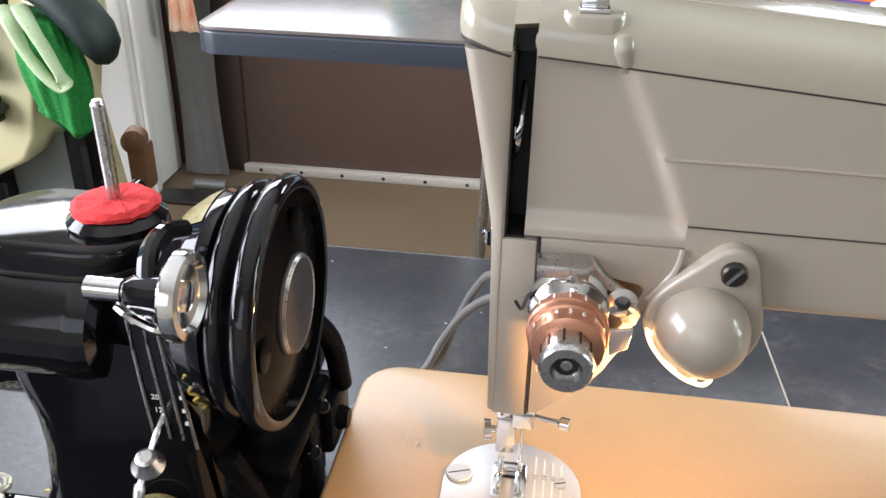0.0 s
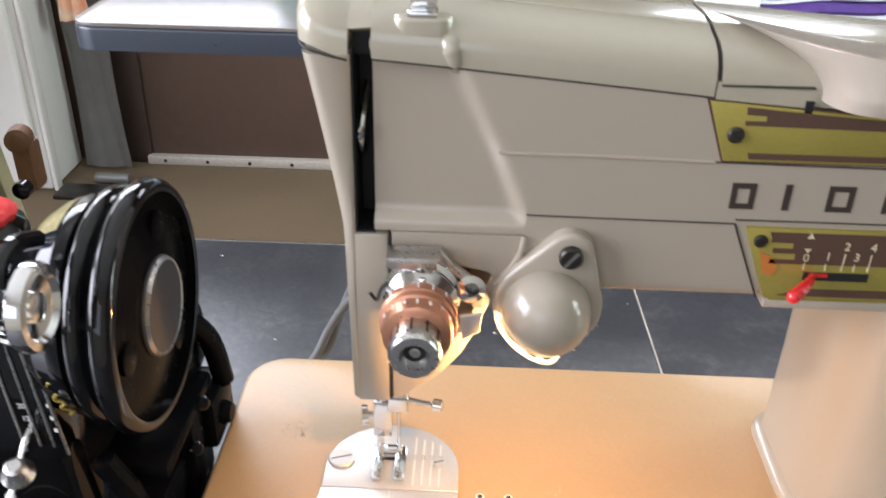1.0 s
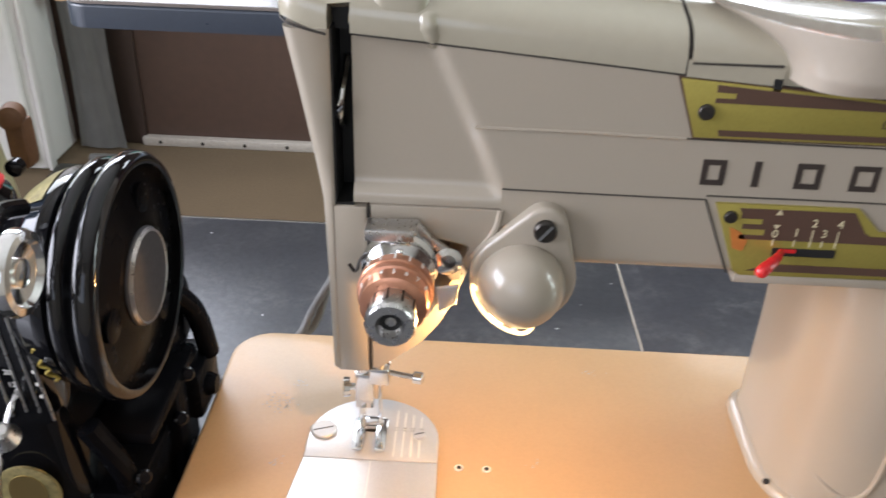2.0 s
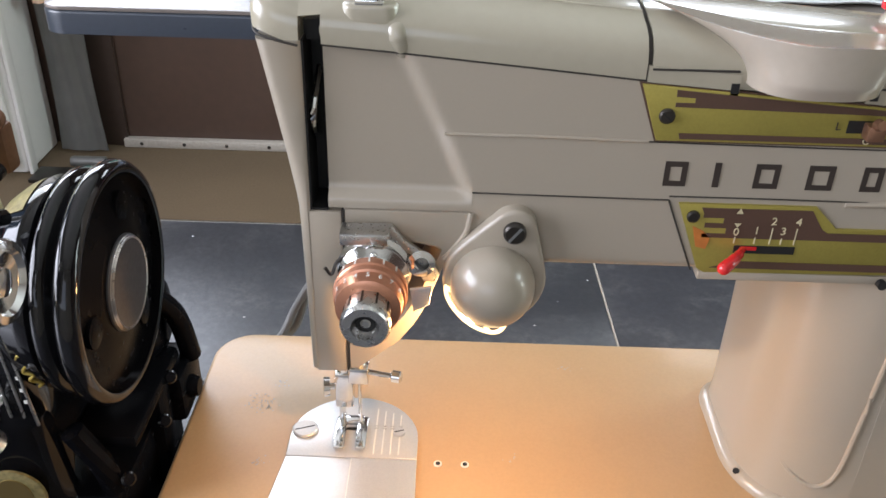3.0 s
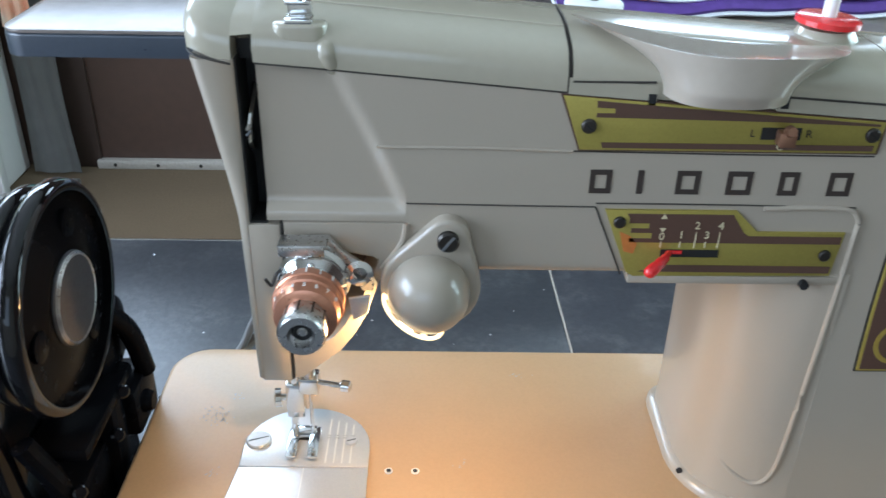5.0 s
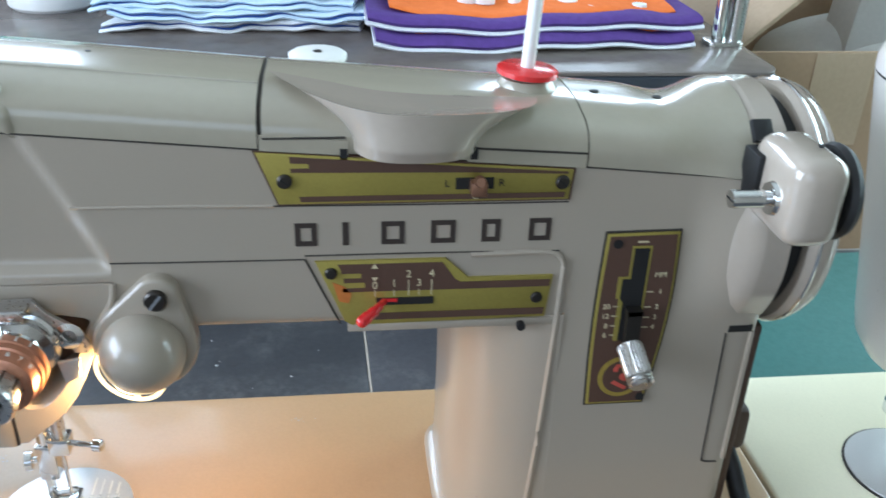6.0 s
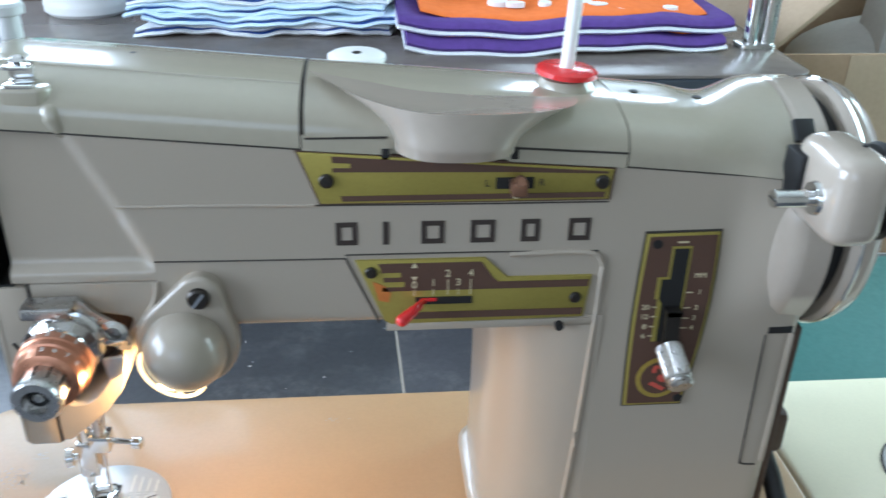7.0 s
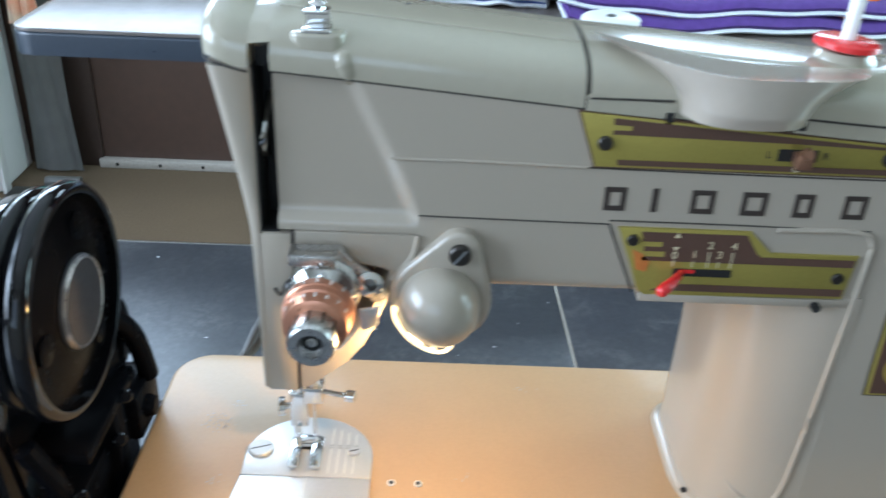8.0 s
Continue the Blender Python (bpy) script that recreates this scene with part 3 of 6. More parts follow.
part("flap", turned(box(0, T, 0.01, cy1 - cy0 - 0.01, 0, 0.13, 0.001), pose(cx0, cy0, cz, 0, 48, 0)), CARD_PALE, carton)
part("flap", turned(box(-T, 0, 0.01, cy1 - cy0 - 0.01, 0, 0.13, 0.001), pose(cx1, cy0, cz, 0, -30, 0)), CARD, carton)
part("tape", box(0.665, 0.735, cy0 - 0.0008, cy0 - 0.0002, -0.02, cz - 0.001), CARD_PALE, carton, "pale tape patch")
whole("crumpled_bag", turned(ball((0, 0, 0), 0.1, 28, 18, (1.5, 0.9, 0.6)), pose(0.83, 0.70, 0.03)), PAPER, (0.83, 0.70, -0.03), "crumpled grey paper bag inside the carton", "paper bag")
pb = thing("printed_box", (0.90, 0.62, cz), "grey printed paper box leaning in the carton", "box")
part("box_body", turned(box(-0.10, 0.10, -0.03, 0.03, -0.2, 0.14, 0.003), pose(0.86, 0.665, 0.06, -8, 10, 0)), PAPER, pb)
for k in range(3):
    part("text_bar", turned(box(-0.085 + 0.02 * k, -0.02 + 0.025 * k, -0.031, -0.0302, 0.10 - 0.03 * k, 0.112 - 0.03 * k), pose(0.86, 0.665, 0.06, -8, 10, 0)), INK, pb)


# ---- the beige sewing machine ----
FRONT, BACK = -0.048, 0.040
SEAM_LINE = [(-0.026, 0.2262), (-0.018, 0.2250), (-0.010, 0.2215), (-0.006, 0.2212), (0.0, 0.222), (0.027, 0.220), (0.116, 0.2125), (0.235, 0.204), (0.312, 0.197)]
RIDGE = [(0.158, 0.056), (0.167, 0.053), (0.19, 0.0435), (0.222, 0.028)]


def sewing_machine():
    m = thing("sewing_machine", (0.14, 0, TABLE), "beige enamelled vintage sewing machine with gold plates and lit lamp", "sewing machine")

    # bed, needle plate, slide plate
    bed = part("bed", slab(rounded(-0.088, 0.372, -0.105, 0.083, 0.022, 8), -0.012, 0.0, 0.0025, 3), BED_PAINT, m, "tan enamelled bed, chipped")
    part("base_pan", slab(rounded(-0.082, 0.366, -0.099, 0.077, 0.02, 8), TABLE, -0.0122), DARK_STEEL, m, "dark base under the bed")
    plate_poly = [(0.0345, -0.0205), (0.0345, -0.006)] + [(0.0015 + 0.033 * math.cos(radians(a)), -0.006 + 0.031 * math.sin(radians(a))) for a in range(10, 171, 8)] + [(-0.0315, -0.006), (-0.0315, -0.0205)]
    needle_plate = part("needle_plate", slab(plate_poly, 0.0002, 0.0016, 0.0004), PLATE_STEEL, m, "satin steel needle plate with guide lines")
    for k in range(4):
        part("guide_line", box(0.0120 + 0.0042 * k, 0.0127 + 0.0042 * k, -0.018, 0.016 - 0.0015 * k, 0.00155, 0.00175), WHITE_INK, needle_plate)
        for j in range(2):
            part("guide_numeral", box(0.0113 + 0.0042 * k, 0.0136 + 0.0042 * k, 0.0004 + 0.0018 * j, 0.0014 + 0.0018 * j, 0.00155, 0.00178), STEEL, needle_plate)
    for x in (-0.0062, 0.0062):
        part("feed_slot", box(x - 0.0012, x + 0.0012, -0.0150, 0.0035, 0.0014, 0.0018), BLACK_MATT, needle_plate)
        part("feed_dog", box(x - 0.0009, x + 0.0009, -0.011, 0.000, 0.0016, 0.0024, 0.0002), BRASS, needle_plate)
    part("needle_slot", slab(ellipse(0, 0, 0.0042, 0.0011, 20), 0.0014, 0.0018), BLACK_MATT, needle_plate)
    for sx, sy, r in ((-0.0245, -0.0015, 0.0066), (0.0245, -0.002, 0.0032)):
        s = part("screw", lathe([(r, 0.0), (r, 0.0010), (r * 0.9, 0.0016)], (sx, sy, 0.0014), seg=28), PLATE_STEEL, needle_plate)
        part("screw_slot", turned(box(-r * 0.8, r * 0.8, -0.0003, 0.0003, 0.0029, 0.00312), pose(sx, sy, 0, 0, 0, 20)), DARK_STEEL, s)
    slide = [(-0.0315, -0.0210), (0.0345, -0.0210), (0.0355, -0.1045), (-0.0415, -0.1045)]
    part("slide_plate", slab(slide, 0.0002, 0.0015, 0.0003), PLATE_STEEL, m, "polished steel slide plate")
    part("slide_joint", box(0.0015, 0.0019, -0.104, -0.0215, 0.0014, 0.00162), WHITE_INK, m)
    for x in (0.0452, 0.0588):
        h = part("bed_hole", lathe([(0.0021, 0.0), (0.0021, 0.0006)], (x, -0.022, 0.0), seg=18), WHITE_INK, bed)
        part("hole_bore", lathe([(0.0012, 0.0), (0.0012, 0.0009)], (x, -0.022, 0.0), seg=16), BLACK_MATT, h)
    rnd = random.Random(8)
    for cx, cy, n, w in ((-0.050, 0.021, 60, 0.009), (-0.044, 0.036, 12, 0.006), (0.118, 0.058, 12, 0.007), (-0.045, -0.024, 14, 0.005), (0.083, -0.016, 6, 0.006)):
        bm = bmesh.new()
        for k in range(n):
            x, y = rnd.gauss(cx, w * 0.5), rnd.gauss(cy, w * 0.42)
            r = rnd.uniform(0.0002, 0.0007)
            vs = [bm.verts.new((x + r * rnd.uniform(0.6, 1.3) * math.cos(j * 1.05), y + r * rnd.uniform(0.6, 1.3) * math.sin(j * 1.05), 0.00012)) for j in range(6)]
            bm.faces.new(vs)
        part("paint_chips", bm, STRIP, bed, "pale worn paint chips")

    # pillar
    secs = []
    for z, flare in ((0.0, 0.0052), (0.003, 0.005), (0.0045, 0.0035), (0.0055, 0.0008), (0.016, 0.0), (0.06, -0.0003), (0.10, 0.0), (0.1365, 0.001)):
        pts = [(0.2378, 0.044), (0.21, 0.044)]
        for k in range(6):
            a = radians(90 + 18 * k)
            pts.append((0.206 + (0.012 + flare) * math.cos(a), 0.032 + (0.012 + flare) * math.sin(a)))
        for k in range(11):
            t = k / 10
            a, b, c, d = Vector((0.194, -0.008)), Vector((0.1945, -0.034)), Vector((0.212, -0.0475)), Vector((0.238, FRONT))
            p = a * (1 - t) ** 3 + 3 * b * t * (1 - t) ** 2 + 3 * c * t * t * (1 - t) + d * t ** 3
            pts.append((p.x - flare * (1 - t), p.y - flare * (0.3 + 0.7 * t)))
        pts[-1] = (0.2378, FRONT - flare)
        secs.append([(x, y, z) for x, y in pts])
    part("pillar", loft(secs), ENAMEL, m, sharp=50)
    part("bead", tube([(0.1965, FRONT - 0.0002, 0.1665), (0.226, FRONT - 0.0002, 0.1668), (0.2345, FRONT - 0.0004, 0.163), (0.2352, FRONT - 0.0004, 0.15), (0.2335, FRONT, 0.10), (0.2310, FRONT + 0.0002, 0.05), (0.2285, FRONT + 0.0005, 0.026),
                       (0.222, FRONT + 0.0022, 0.0175), (0.212, FRONT + 0.0065, 0.0205), (0.203, FRONT + 0.016, 0.0295)], 0.00115, 8), ENAMEL, m, "raised bead round the pillar")
    part("pillar_screw", lathe([(0.0016, 0), (0.0016, 0.001)], (0.1935, -0.024, 0.0045), (-0.5, -0.8, 0.2), 12), BLACK_MATT, m)

    # arm casting with its recessed head panel
    def front_y(x, z, zb):
        edge = lerp(RIDGE, z)
        arm_side = ease(edge - 0.0028, edge + 0.0028, x)
        low = 1 - ease(0.1615, 0.1665, z)
        y = FRONT + 0.0042 * (1 - max(arm_side, low))
        d = z - zb
        if zb < 0.15 and d < 0.004 and x < 0.19:
            y += 0.004 - math.sqrt(max(0, 0.004 ** 2 - (0.004 - d) ** 2))
        return y

    def arm_section(x, zb):
        s = lerp(SEAM_LINE, x)
        rows = [0, 0.0006, 0.0015, 0.0028, 0.0042]
        zs = [zb + r for r in rows] + [zb + 0.0042 + (s - zb - 0.0042) * k / 30 for k in range(1, 31)]
        return [(x, front_y(x, z, zb), z) for z in zs] + [(x, BACK, s), (x, BACK, zb + 0.005), (x, BACK - 0.005, zb)]

    xs = [0.0005, 0.0012] + [0.004 + 0.002 * k for k in range(26)] + [0.0555]
    part("head_casting", loft([arm_section(x, 0.1585) for x in xs]), ENAMEL, m, sharp=40)
    xs = [0.0555 + 0.004 * k for k in range(10)] + [0.10 + 0.01 * k for k in range(14)] + [0.2378]
    part("arm", loft([arm_section(x, 0.1352) for x in xs]), ENAMEL, m, sharp=40)

    # right-hand block of the casting, swelling towards the wheel
    secs = []
    for x, turn_in in [(0.2378 + 0.0042 * k, 0.0) for k in range(20)] + [(0.3205, 0.0), (0.3235, 0.0002), (0.3262, 0.0012), (0.3280, 0.0034), (0.3288, 0.008)]:
        s = min(lerp(SEAM_LINE, x), 0.206)
        col = []
        for z in [0.0, 0.003, 0.0045, 0.0055, 0.012] + [0.012 + (s - 0.012) * k / 40 for k in range(1, 41)]:
            flare = lerp([(0.0, 0.0052), (0.003, 0.005), (0.0045, 0.0035), (0.0055, 0.0008), (0.012, 0.0)], z)
            swell = 0.0075 * ease(0.286, 0.314, x) * max(0.0, 1 - ((z - 0.166) / 0.042) ** 2) ** 1.5
            col.append((x, FRONT - flare - swell + turn_in, z))
        secs.append(col + [(x, 0.044, s), (x, 0.044, 0.0)])
    part("end_block", loft(secs), ENAMEL, m, sharp=40)

    # lower head with the hole for the tension unit
    outer = [(0.0062, 0.0795), (0.0095, 0.0795), (0.0135, 0.0830), (0.020, 0.0885), (0.027, 0.0945), (0.0335, 0.1035), (0.0385, 0.1135), (0.0425, 0.1245), (0.0455, 0.133), (0.050, 0.137),
             (0.0555, 0.1385), (0.0555, 0.1583), (0.035, 0.1583), (0.018, 0.1583), (0.0062, 0.1583), (0.0062, 0.11)]
    inner = [(0.0092, 0.1020), (0.0115, 0.1005), (0.0145, 0.0995), (0.0195, 0.1000), (0.0245, 0.1035), (0.029, 0.1090), (0.0335, 0.1165), (0.0375, 0.125), (0.0405, 0.133), (0.0435, 0.1390),
             (0.0435, 0.1405), (0.042, 0.1415), (0.032, 0.1435), (0.019, 0.1435), (0.0095, 0.1420), (0.0090, 0.12)]
    n = len(outer)
    rim = 0.0012
    oc, ic = Vector((0.028, 0.125)), Vector((0.024, 0.125))

    def grow(p, c, s):
        return (c[0] + (p[0] - c[0]) * s, c[1] + (p[1] - c[1]) * s)
    loops = [[(x, BACK, z) for x, z in outer], [(x, FRONT + rim, z) for x, z in outer], [(*grow(p, oc, 0.975), 0) for p in outer], [(*grow(p, ic, 1.05), 0) for p in inner],
             [(x, FRONT + rim, z) for x, z in inner], [(x, FRONT + 0.034, z) for x, z in inner]]
    loops[2] = [(a, FRONT, b) for a, b, _ in loops[2]]
    loops[3] = [(a, FRONT, b) for a, b, _ in loops[3]]
    part("tension_housing", loft(loops, True, False), ENAMEL, m, sharp=40)
    # back of the recess closed by one plug, darker than the enamel walls
    part("housing_inside", prism(inner, FRONT + 0.0335, BACK - 0.002), DARK_BROWN, m, "dark brown plug at the back of the tension recess")

    # face plate and slot of the take-up lever
    secs = []
    for z in (0.0785, 0.080, 0.083, 0.10, 0.13, 0.150, 0.158, 0.163, 0.175, 0.19, 0.205, 0.218, 0.2235):
        xl = lerp([(0.079, -0.0095), (0.157, -0.0112), (0.168, -0.0128), (0.2, -0.0185), (0.231, -0.0245)], z)
        r = 0.004 if z < 0.0795 else 0.0048
        inset = 0.0015 if z < 0.0795 else 0.0
        r = min(r, (-0.0066 - xl) * 0.8)
        pts = [(-0.0066, BACK - 0.002), (xl + 0.003, BACK - 0.002), (xl + inset, BACK - 0.006)]
        f0 = FRONT + inset - 0.0004
        pts += [(xl + inset + r - r * math.cos(radians(15 * k)), f0 + r - r * math.sin(radians(15 * k))) for k in range(7)]
        pts += [(-0.0076, f0), (-0.0066, f0 + 0.0008)]
        secs.append([(x, y, z) for x, y in pts])
    part("face_plate", loft(secs), ENAMEL, m, sharp=40)
    part("face_block", join(box(-0.0075, 0.0054, FRONT - 0.0003, BACK - 0.004, 0.0785, 0.1565, 0.0008)), ENAMEL, m)
    # black boxes stand in for the shade inside the take-up slot
    part("slot_shade", box(-0.0066, 0.0006, -0.020, BACK - 0.002, 0.1565, 0.2235), BLACK_MATT, m, "black fill for the shade in the take-up slot")
    part("slot_shade", box(-0.0066, -0.0059, FRONT + 0.0006, -0.018, 0.157, 0.2235), BLACK_MATT, m)
    part("slot_shade", box(-0.0066, 0.0003, FRONT + 0.0085, FRONT + 0.0096, 0.2215, 0.2300), BLACK_MATT, m)
    part("slot_shade", box(-0.0066, 0.0004, FRONT + 0.0012, -0.0185, 0.1560, 0.1574), BLACK_MATT, m)
    part("slot_shade", box(-0.0058, 0.0003, -0.0300, -0.0200, 0.1576, 0.2210), BLACK_MATT, m)
    part("take_up_lever", join(tube([(-0.004, -0.02, 0.178), (-0.0045, -0.040, 0.186), (-0.0035, -0.046, 0.198), (-0.003, -0.030, 0.209)], 0.0012, 8), lathe([(0.0016, 0), (0.0016, 0.006)], (-0.0048, -0.0405, 0.190), (0, 0, 1), 10)), CHROME, m)
    part("nose_joint", tube([(-0.0252, FRONT + 0.020, 0.2256), (-0.0246, FRONT + 0.009, 0.2256), (-0.0215, FRONT + 0.0016, 0.2251), (-0.0150, FRONT - 0.0002, 0.2236), (-0.0075, FRONT - 0.0003, 0.2219)], 0.0005, 6), SEAM, m)
    part("face_joint", box(0.0054, 0.0062, FRONT - 0.0002, FRONT + 0.004, 0.0795, 0.1575), SEAM, m)

    # top covers
    def lid_section(x, lift=0.0, inset=0.0):
        s = lerp(SEAM_LINE, x) + 0.0006
        f, b = FRONT + inset, BACK + 0.001 - inset
        prof = [(f, 0.0), (f - 0.0003, 0.006), (f + 0.0012, 0.0100), (f + 0.0045, 0.0137), (f + 0.010, 0.0160), (f + 0.0175, 0.0174), (f + 0.0215, 0.0184), (f + 0.030, 0.0190), (f + 0.042, 0.0188),
                (b - 0.034, 0.0184), (b - 0.023, 0.0158), (b - 0.013, 0.0105), (b - 0.004, 0.003), (b, 0.0)]
        return [(x, y, s + (z * (1 - inset * 22)) * (1 + lift)) for y, z in prof]

    secs = []
    for x, ins, up in ((-0.0258, 0.014, 0.0), (-0.0252, 0.009, 0.0), (-0.0236, 0.0048, 0.0), (-0.020, 0.0018, 0.0), (-0.014, 0.0004, 0.0), (-0.0072, 0, 0)):
        secs.append([(px, py, pz - (0.006 if ins > 0.001 and pz > 0.25 else 0) * 0) for px, py, pz in lid_section(x, up, ins)])
    front_cap = loft(secs)
    part("nose_cover", front_cap, ENAMEL_TOP, m, sharp=40)
    secs = []
    for x in (-0.0072, -0.0068, 0.0004, 0.0006):
        s = lid_section(x)
        if -0.007 < x < 0.0005:
            s = [(px, max(py, FRONT + 0.010) if pz < 0.2300 and py < -0.04 else py, pz) for px, py, pz in s]
        secs.append(s)
    secs += [lid_section(0.0006 + 0.1140 * k / 16) for k in range(17)]
    part("arm_cover", loft(secs), ENAMEL_TOP, m, sharp=40)
    part("centre_cover", loft([lid_section(0.1164 + 0.1238 * k / 16) for k in range(17)]), ENAMEL_TOP, m, sharp=40)
    part("cover_lip", loft([[(x, FRONT - 0.0006, lerp(SEAM_LINE, x) - 0.0002), (x, FRONT - 0.0006, lerp(SEAM_LINE, x) + 0.0060), (x, FRONT + 0.004, lerp(SEAM_LINE, x) + 0.0060), (x, FRONT + 0.004, lerp(SEAM_LINE, x) - 0.0002)]
                            for x in (0.1152, 0.13, 0.148)]), ENAMEL_TOP, m)
    part("cover_lip", loft([[(x, FRONT - 0.0006, lerp(SEAM_LINE, x) - 0.0002), (x, FRONT - 0.0006, lerp(SEAM_LINE, x) + 0.0060), (x, FRONT + 0.004, lerp(SEAM_LINE, x) + 0.0060), (x, FRONT + 0.004, lerp(SEAM_LINE, x) - 0.0002)]
                            for x in (0.193, 0.21, 0.240)]), ENAMEL_TOP, m)
    # dark joints of the covers
    def seam_strip(x0, x1, n=24):
        return loft([[(x, FRONT - 0.00025, lerp(SEAM_LINE, x)), (x, FRONT - 0.00025, lerp(SEAM_LINE, x) + 0.00045), (x, FRONT + 0.002, lerp(SEAM_LINE, x) + 0.0006), (x, FRONT + 0.002, lerp(SEAM_LINE, x) - 0.0005)]
                     for x in [x0 + (x1 - x0) * k / n for k in range(n + 1)]])
    part("cover_joint", seam_strip(0.001, 0.1150), SEAM, m)
    part("cover_joint", seam_strip(0.2400, 0.309), SEAM, m)
    for x in (0.1155, 0.2404):
        sec = lid_section(x)
        bm = loft([[(px + dx, py * 0.985 + 0.0001, pz - 0.0008) for px, py, pz in sec] for dx in (-0.0008, 0.0008)])
        part("cover_joint", bm, SEAM, m)
    part("cover_joint", box(0.1165, 0.147, FRONT - 0.0009, FRONT + 0.003, 0.2170, 0.2177), SEAM, m)
    part("cover_joint", turned(box(0, 0.0465, FRONT - 0.0009, FRONT + 0.003, -0.0003, 0.0004), pose(0.1935, 0, 0.2126, 0, 3.6, 0)), SEAM, m)

    # spoon-shaped disc cover that stands out of the centre cover
    tips = (Vector((0.1178, -0.018, 0.2340)), Vector((0.2225, -0.029, 0.2262)))
    rows = []
    for h in range(19):
        v = h / 18
        flare = v ** 2.6
        xl, xr = 0.1495 + (tips[0].x - 0.1495) * flare, 0.1962 + (tips[1].x - 0.1962) * flare
        front = -0.0645 - 0.0022 * min(1, v * 4)
        row = []
        for k in range(41):
            a = math.pi * k / 40
            c = math.cos(a)
            px = (xl + xr) / 2 + (xr - xl) / 2 * (1 if c > 0 else -1) * abs(c) ** (0.80 + 0.20 * v)
            tip_y = tips[1].y if c > 0 else tips[0].y
            back = FRONT + 0.010 + flare * (tip_y - FRONT - 0.010)
            full = (1.35 if c < 0 else 0.55) * flare
            py = back - (back - front) * math.sin(a) ** (0.60 + full)
            rim = 0.2322 + (tips[0].z - 0.2322) * abs(c) ** 2 if c < 0 else 0.2322 + (tips[1].z - 0.2322) * abs(c) ** 2
            row.append((px, py, 0.2132 + (rim - 0.2132) * v))
        rows.append(row)
    bm = bmesh.new()
    grid = [[bm.verts.new(p) for p in row] for row in rows]
    for a, b in zip(grid, grid[1:]):
        for i in range(40):
            bm.faces.new((a[i], a[i + 1], b[i + 1], b[i]))
    # dished top between the rim and the straight rear line
    previous = grid[-1]
    for step, sink in ((0.06, 0.0004), (0.35, 0.0014), (0.7, 0.0022), (1.0, 0.0030)):
        line = []
        for p in rows[-1]:
            u = (p[0] - tips[0].x) / (tips[1].x - tips[0].x)
            rear = tips[0].lerp(tips[1], u)
            line.append(bm.verts.new(Vector(p).lerp(rear, step) - Vector((0, 0, sink * 4 * u * (1 - u)))))
        for i in range(40):
            if (previous[i].co - previous[i + 1].co).length > 1e-6:
                bm.faces.new((previous[i], previous[i + 1], line[i + 1], line[i]))
        previous = line
    bm.faces.new(grid[0][::-1])
    bmesh.ops.remove_doubles(bm, verts=bm.verts[:], dist=1e-5)
    bmesh.ops.recalc_face_normals(bm, faces=bm.faces[:])
    part("disc_cover", bm, GLOSS, m, "spoon-shaped cover standing out of the arm", sharp=60)
    part("cover_ridge", tube([(x, FRONT + 0.0215, lid_section(x)[6][2] - 0.0003) for x in (0.002, 0.03, 0.06, 0.09, 0.1145)], 0.0008, 8), ENAMEL_TOP, m)
    for x in (0.1462, 0.1956):
        part("cover_notch", box(x - 0.0014, x + 0.0014, FRONT - 0.0012, FRONT + 0.002, 0.2082, 0.2130), BLACK_MATT, m)

    # right-hand end of the arm, flaring into the wheel housing
    def flare_section(x):
        t = ease(0.264, 0.312, x) ** 1.2
        n = 40
        s = lerp(SEAM_LINE, x) + 0.0006
        base = lid_section(x)
        out = []
        pts = smooth_path([Vector(p) for p in base], 3)
        cy, cz, R = -0.002, 0.1665, 0.0578
        for i, p in enumerate(pts):
            u = i / (len(pts) - 1)
            a0 = math.pi - math.asin((s - cz) / R)
            a = a0 * (1 - u) - 0.05 * u
            q = Vector((x, cy + R * math.cos(a), cz + R * math.sin(a)))
            out.append(p.lerp(q, t))
        return out

    xs = [0.2408 + 0.0035 * k for k in range(20)] + [0.312]
    part("end_cover", loft([flare_section(x) for x in xs]), ENAMEL_TOP, m, sharp=50)
    for x in (0.2515, 0.2790):
        p = min(flare_section(x), key=lambda q: abs(q.y + 0.010))
        part("oil_hole", lathe([(0.0019, 0), (0.0019, 0.0006)], (x, p.y, p.z - 0.0001), seg=14), BLACK_MATT, m)
    AX = (-0.002, 0.1665)
    part("wheel_housing", lathe([(0.040, 0.296), (0.0470, 0.300), (0.0525, 0.305), (0.0560, 0.310), (0.0578, 0.315), (0.0578, 0.3265), (0.0545, 0.3285), (0.047, 0.329)], (0, AX[0], AX[1]), (1, 0, 0), 64), GLOSS, m, "rounded housing of the hand wheel", sharp=50)
    part("wheel_gap", lathe([(0.0505, 0.328), (0.0505, 0.337)], (0, AX[0], AX[1]), (1, 0, 0), 48), BLACK_MATT, m, "dark gap behind the wheel rim")
    wheel = part("hand_wheel", lathe([(0.046, 0.3355), (0.0550, 0.336), (0.0566, 0.338), (0.0570, 0.3425), (0.0550, 0.348), (0.050, 0.352), (0.034, 0.354)], (0, AX[0], AX[1]), (1, 0, 0), 64), GLOSS, m, "glossy beige hand wheel")
    part("rim_band", lathe([(0.0569, 0.3392), (0.0573, 0.3400), (0.0570, 0.3408)], (0, AX[0], AX[1]), (1, 0, 0), 64, False), CHROME, wheel, "bright metal line round the rim")
